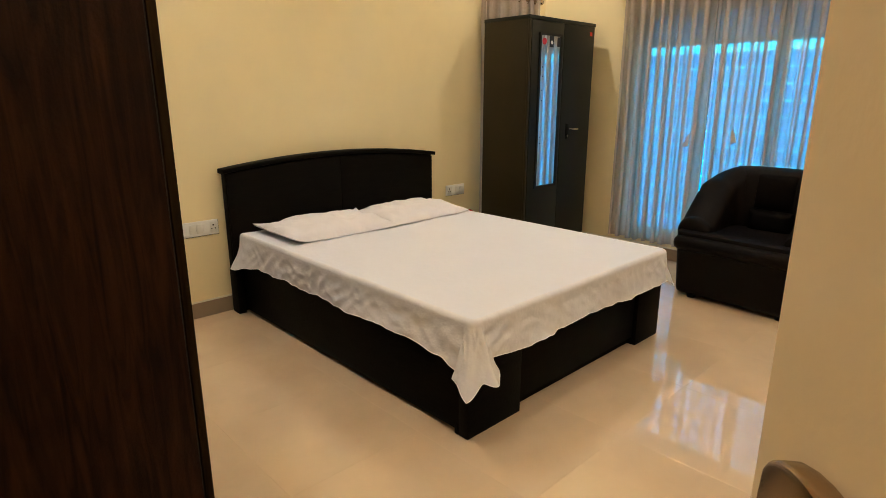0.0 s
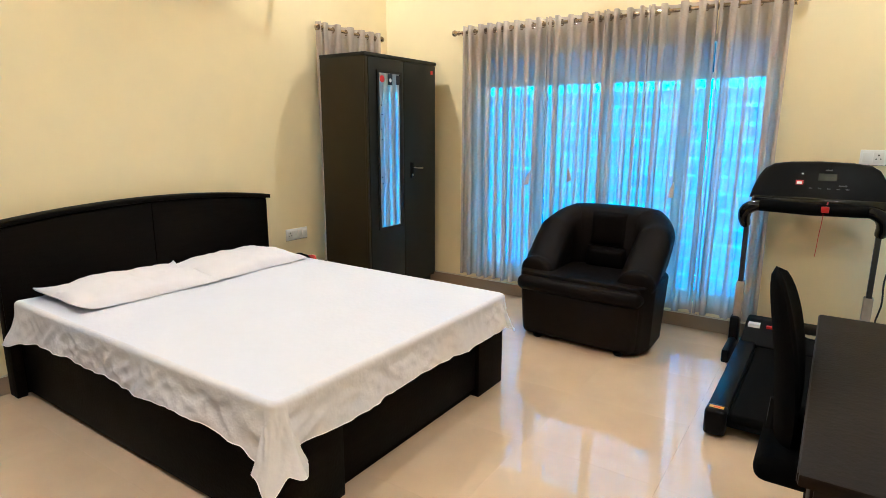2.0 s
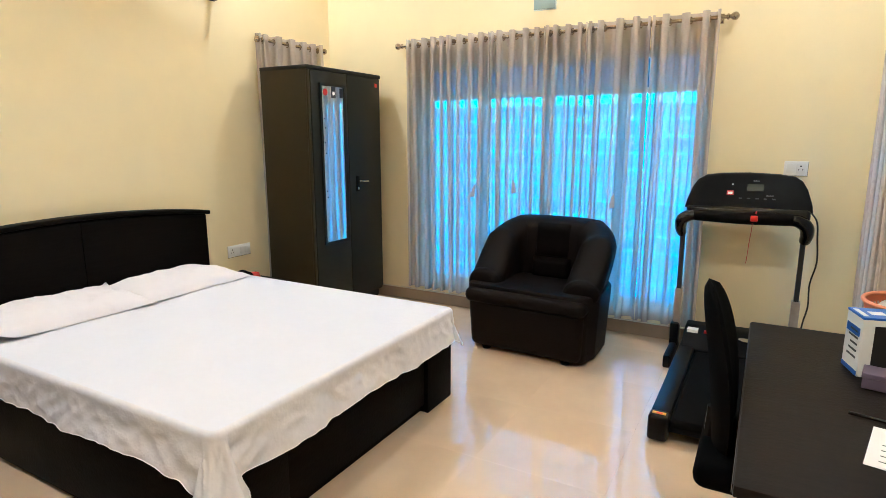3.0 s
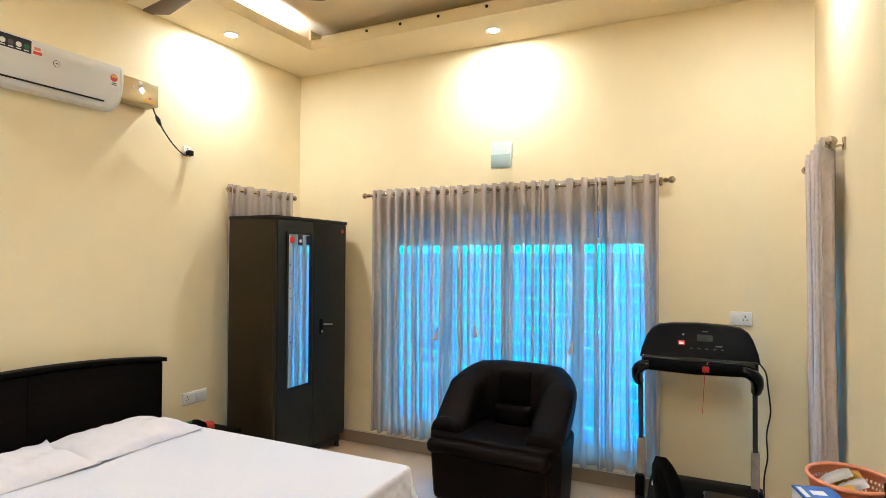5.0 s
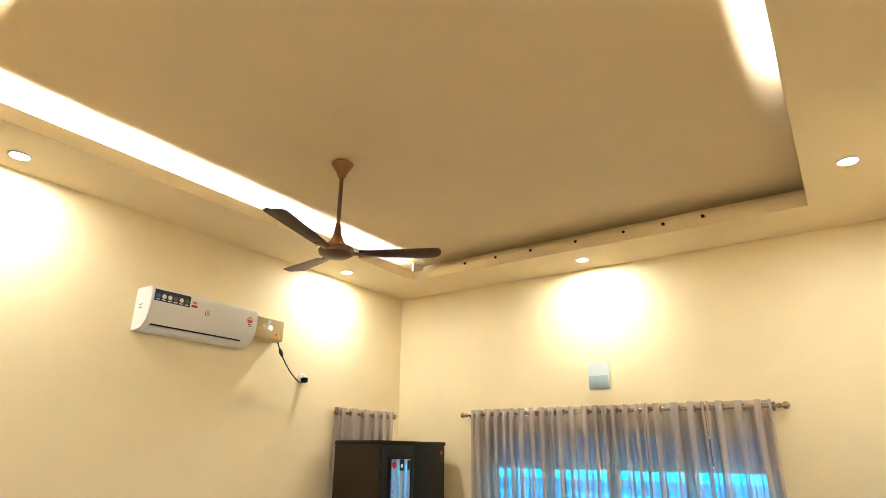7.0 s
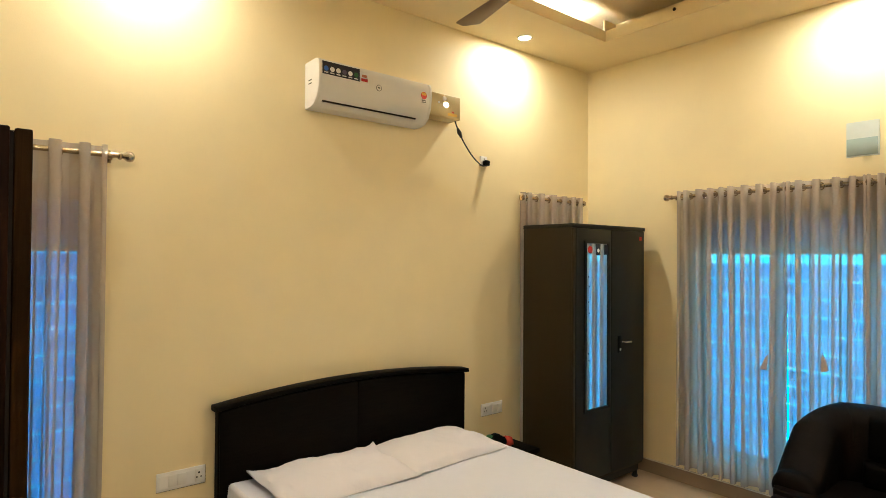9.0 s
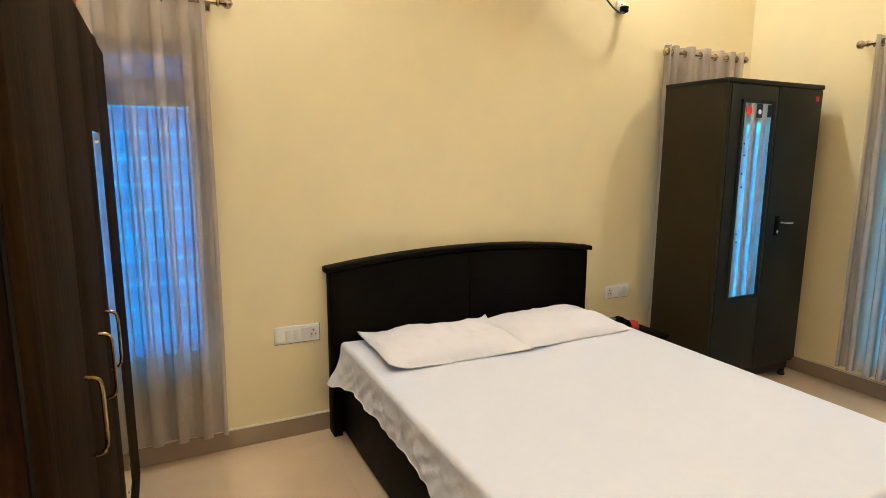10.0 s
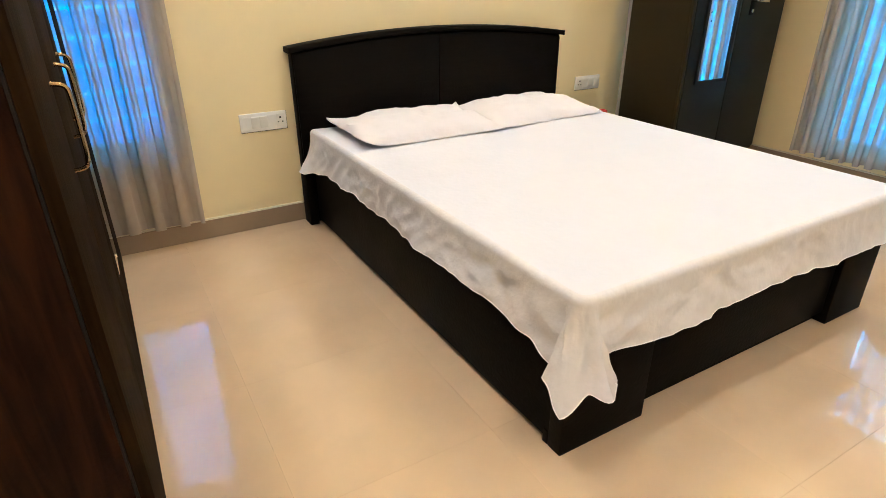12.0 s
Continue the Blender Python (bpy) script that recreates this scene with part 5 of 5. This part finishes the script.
def build_ac():
    a = thing("air_conditioner", "white split air conditioner unit with energy stickers", "air conditioner", (0.0, 2.43, 2.62))
    y0, y1 = 1.978, 2.802
    prof = [(0.0, 2.612), (0.0, 2.888), (0.140, 2.888), (0.168, 2.880), (0.180, 2.852), (0.182, 2.79), (0.175, 2.72), (0.152, 2.662), (0.112, 2.625), (0.06, 2.612)]
    body = extrude(prof, "y", y0 + 0.022, y1 - 0.022)
    part("body", body, WHITEP, a)
    for s, e in ((y0, y0 + 0.022), (y1 - 0.022, y1)):
        part("end_cap", extrude([(x * 1.01, z) for x, z in prof], "y", s, e, 0.004), WHITEP, a)
    # slot drawn as a black strip for its inner shade
    part("outlet_slot", box(0.128, y0 + 0.045, 2.642, 0.1395, y1 - 0.10, 2.651), DARK, a, "dark air outlet slot")
    part("louvre", extrude([(0.104, 2.617), (0.130, 2.639), (0.133, 2.636), (0.107, 2.614)], "y", y0 + 0.045, y1 - 0.10), WHITEP, a)
    f = 0.1825
    part("sticker", box(0.172, y0 + 0.022, 2.792, f + 0.0006, y0 + 0.27, 2.866), NAVY, a, "long blue feature sticker")
    for k in range(6):
        part("icon", lathe([(0.015, 0), (0.015, 0.001)], 14, (f + 0.0006, y0 + 0.045 + 0.040 * k, 2.826), "x"), (BLUE, PAPER, IVORY, PURPLE, IVORY, GREEN)[k], a)
        part("text_bar", box(f, y0 + 0.032 + 0.040 * k, 2.800, f + 0.0014, y0 + 0.058 + 0.040 * k, 2.806), IVORY, a)
    part("sticker", box(0.176, y0 + 0.27, 2.785, f + 0.001, y0 + 0.335, 2.85), IVORY, a)
    part("icon", box(f + 0.001, y0 + 0.28, 2.797, f + 0.002, y0 + 0.325, 2.815), RED, a)
    part("icon", box(f + 0.001, y0 + 0.285, 2.822, f + 0.002, y0 + 0.318, 2.838), ORANGE, a)
    part("badge", lathe([(0.020, 0), (0.020, 0.0015)], 18, (f - 0.001, 2.386, 2.779), "x"), GREYMETAL, a)
    part("badge_face", lathe([(0.017, 0), (0.017, 0.0025)], 18, (f - 0.001, 2.386, 2.779), "x"), WHITEP, a)
    part("badge_mark", box(f + 0.0014, 2.378, 2.776, f + 0.002, 2.394, 2.783), GREYMETAL, a)
    part("energy_label", lathe([(0.024, 0), (0.024, 0.002)], 18, (f - 0.002, 2.736, 2.797), "x"), RED, a, "round red energy label")
    part("label_half", box(f - 0.001, 2.718, 2.797, f + 0.0018, 2.754, 2.815), YELLOW, a)
    part("label_foot", box(f - 0.004, 2.716, 2.745, f + 0.001, 2.756, 2.772), IVORY, a)
    for k in range(2):
        part("text_bar", box(f - 0.002, 2.72, 2.749 + 0.011 * k, f + 0.0016, 2.752, 2.755 + 0.011 * k), GREYMETAL, a)
        part("side_mark", box(0.05, y0 - 0.0012, 2.75 + 0.02 * k, 0.09, y0, 2.756 + 0.02 * k), GREYMETAL, a)
    s = thing("voltage_stabiliser", "gold painted metal voltage stabiliser box on the wall", "stabiliser", (0, 2.955, 2.70))
    part("case", box(0.0, 2.808, 2.698, 0.125, 3.102, 2.858, 0.006), GOLDBOX, s)
    part("front_plate", box(0.125, 2.818, 2.706, 0.129, 3.092, 2.850, 0.002), GOLDBOX, s)
    part("meter", lathe([(0.024, 0), (0.021, 0.006)], 18, (0.129, 2.965, 2.785), "x"), CHROME, s)
    part("lamp", lathe([(0.017, 0), (0.012, 0.008)], 16, (0.129, 2.955, 2.828), "x"), WHITEP, s, "white indicator")
    part("lamp", lathe([(0.008, 0), (0.006, 0.006)], 12, (0.129, 2.905, 2.795), "x"), WHITEP, s)
    part("label", box(0.129, 2.985, 2.714, 0.1305, 3.07, 2.734), YELLOW, s, "yellow label")
    part("label_mark", box(0.129, 3.02, 2.737, 0.1305, 3.04, 2.749), RED, s)
    c = thing("power_cable", "grey power cable with an inline plug hanging down the wall", "cable", (0.05, 3.3, 2.45))
    part("cord", tube(smooth_path([(0.09, 3.085, 2.70), (0.085, 3.105, 2.665), (0.072, 3.155, 2.605), (0.064, 3.20, 2.555), (0.06, 3.27, 2.485), (0.058, 3.34, 2.435), (0.05, 3.40, 2.418), (0.045, 3.44, 2.435)], 5), 0.0052, 8), GREYMETAL, c)
    part("connector", tube([(0.083, 3.115, 2.652), (0.076, 3.138, 2.625), (0.070, 3.163, 2.596)], 0.016, 10, radii=[0.008, 0.016, 0.008]), CORD, c, "dark moulded connector")
    part("plug", box(0.0155, 3.42, 2.425, 0.058, 3.462, 2.465, 0.006), PLASTIC, c, "dark plug")


build_ac()


def build_sconce():
    s = thing("wall_lamp", "square bluish glass wall lamp, switched off", "wall lamp", (2.08, RY, 2.4))
    part("wall_plate", box(2.03, RY - 0.018, 2.46, 2.16, RY, 2.585, 0.004), WHITEP, s)
    part("holder", tube([(2.095, RY - 0.018, 2.52), (2.095, RY - 0.045, 2.52)], 0.02, 12), CHROME, s)
    b = box(2.005, RY - 0.075, 2.37, 2.175, RY - 0.068, 2.585)
    for v in b.verts:
        v.co.y -= 0.02 * math.cos((v.co.x - 2.09) * 16)
    part("shade", b, SCONCE, s, "frosted blue-grey glass shade")
    part("lower_band", box(2.01, RY - 0.094, 2.375, 2.17, RY - 0.09, 2.48, 0.001), mat("blue_grey_glass", (0.36, 0.46, 0.46), 0.15), s, "darker lower half")


build_sconce()


def build_fan():
    x, y = 1.395, 2.366
    f = thing("ceiling_fan", "brown three-blade ceiling fan at rest", "ceiling fan", (x, y, CEIL))
    part("hook", tube([(x, y, CEIL - 0.02), (x, y, CEIL)], 0.008, 8), CHROME, f)
    part("canopy", lathe([(0.016, CEIL - 0.115), (0.022, CEIL - 0.11), (0.035, CEIL - 0.075), (0.062, CEIL - 0.035), (0.068, CEIL - 0.022), (0.064, CEIL - 0.016), (0.03, CEIL - 0.016)], 28, (x, y, 0)), FANBROWN, f, "brown bell canopy")
    part("down_rod", lathe([(0.0125, 3.10), (0.0125, CEIL - 0.10)], 14, (x, y, 0)), FANBLADE, f)
    part("lower_canopy", lathe([(0.066, 3.022), (0.045, 3.05), (0.028, 3.09), (0.018, 3.15), (0.016, 3.165)], 28, (x, y, 0)), FANBROWN, f)
    part("motor", lathe([(0.02, 2.955), (0.075, 2.962), (0.098, 2.975), (0.105, 2.995), (0.098, 3.012), (0.066, 3.024)], 32, (x, y, 0)), FANBLADE, f, "dark brown motor housing")
    for k in range(3):
        a = radians(43 + 120 * k)
        m = Matrix.Translation((x, y, 2.985)) @ Matrix.Rotation(a, 4, "Z")

        def blade(u, v):
            r = 0.13 + 0.485 * u
            w = 0.050 + 0.024 * u if u < 0.92 else 0.0721 * math.sqrt(max(0.02, 1 - ((u - 0.92) / 0.085) ** 2))
            w = max(w, 0.012)
            t = (v - 0.5) * 2
            return Vector((r, t * w, 0.036 * u - 0.007 * t - 0.006 * (1 - t * t)))
        b = grid(26, 6, blade)
        bmesh.ops.solidify(b, geom=b.faces[:], thickness=0.004)
        b.transform(m)
        bl = part("blade", b, FANBLADE, f)
        br = box(0.085, -0.022, -0.006, 0.19, 0.022, 0.002, 0.003)
        br.transform(m)
        part("blade_arm", br, FANBROWN, bl)


build_fan()


# ---- door leaf by the entrance ----
def build_door():
    hinge, free = Vector((4.018, -0.462, 0)), Vector((3.578, 0.105, 0))
    v = free - hinge
    w = v.length
    d = thing("door", "cream painted flush door standing open, with a bronze lever handle", "door", tuple(hinge), turn=math.degrees(math.atan2(v.y, v.x)))
    part("leaf", box(0, 0.0, 0.012, w, 0.014, 2.00, 0.002, 1), DOORPAINT, d, local=True)
    for s, off in ((-1, 0.0), (1, 0.014)):
        arch = [(w - 0.0265 + 0.0145 * math.cos(a), 1.3225 + 0.010 * math.sin(a) ** 0.6) for a in np.linspace(0, math.pi, 13)]
        plate = [(w - 0.041, 1.085), (w - 0.012, 1.085)] + arch
        lo, hi = sorted((off, off + s * 0.004))
        p = part("handle_plate", extrude(plate, "y", lo, hi, 0.001), BRASS, d, "bronze plate with an arched top", local=True)
        inner = [(w - 0.0265 + (x - w + 0.0265) * 0.72, 1.20 + (z - 1.20) * 0.955) for x, z in plate]
        lo, hi = sorted((off + s * 0.004, off + s * 0.0055))
        part("raised_panel", extrude(inner, "y", lo, hi, 0.0006), BRASS, p, local=True)
        part("lever", tube(smooth_path([(w - 0.03, off + s * 0.004, 1.24), (w - 0.036, off + s * 0.008, 1.245), (w - 0.06, off + s * 0.008, 1.24), (w - 0.15, off + s * 0.008, 1.23)], 5), 0.006, 10), BRASS, d, "bronze lever", local=True)
    part("latch_plate", box(w, 0.003, 1.02, w + 0.001, 0.012, 1.20), CHROME, d, local=True)
    for z in (0.25, 1.05, 1.85):
        part("hinge", lathe([(0.008, z - 0.05), (0.008, z + 0.05)], 10, (0.0, -0.006, 0)), CHROME, d, local=True)


build_door()
bm = box(3.22, YD - T, 0, 3.25, YD + 0.004, 2.03)
box(4.012, YD - T, 0, 4.03, YD - 0.014, 2.03, bm=bm)
box(3.22, YD - T, 2.03, 4.03, YD + 0.004, 2.10, bm=bm)
solid("door_frame", bm, WARD, "dark wooden door frame", "door frame", "structure")


# ---- floor tiles ----
STEP, GAP = 0.60, 0.0004
tile_mesh = {}
floor_ob = bpy.data.objects["floor"]
for i in range(-1, 9):
    for j in range(-4, 9):
        a, b = max(0.15 + STEP * (i - 1), 0.0), max(0.815 + STEP * (j - 2), -1.8)
        c, d = min(0.15 + STEP * i, RX), min(0.815 + STEP * (j - 1), RY)
        if b < -0.62:
            a, c = max(a, 3.02), min(c, RX)
        if c - a < 0.02 or d - b < 0.02:
            continue
        key = (round(c - a, 3), round(d - b, 3))
        if key not in tile_mesh:
            tile_mesh[key] = mesh_of("tile", box(GAP / 2, GAP / 2, -0.006, key[0] - GAP / 2, key[1] - GAP / 2, 0.0), TILE, False)
        t = new("tile", tile_mesh[key])
        t.location = (a, b, 0)
        t.parent = floor_ob
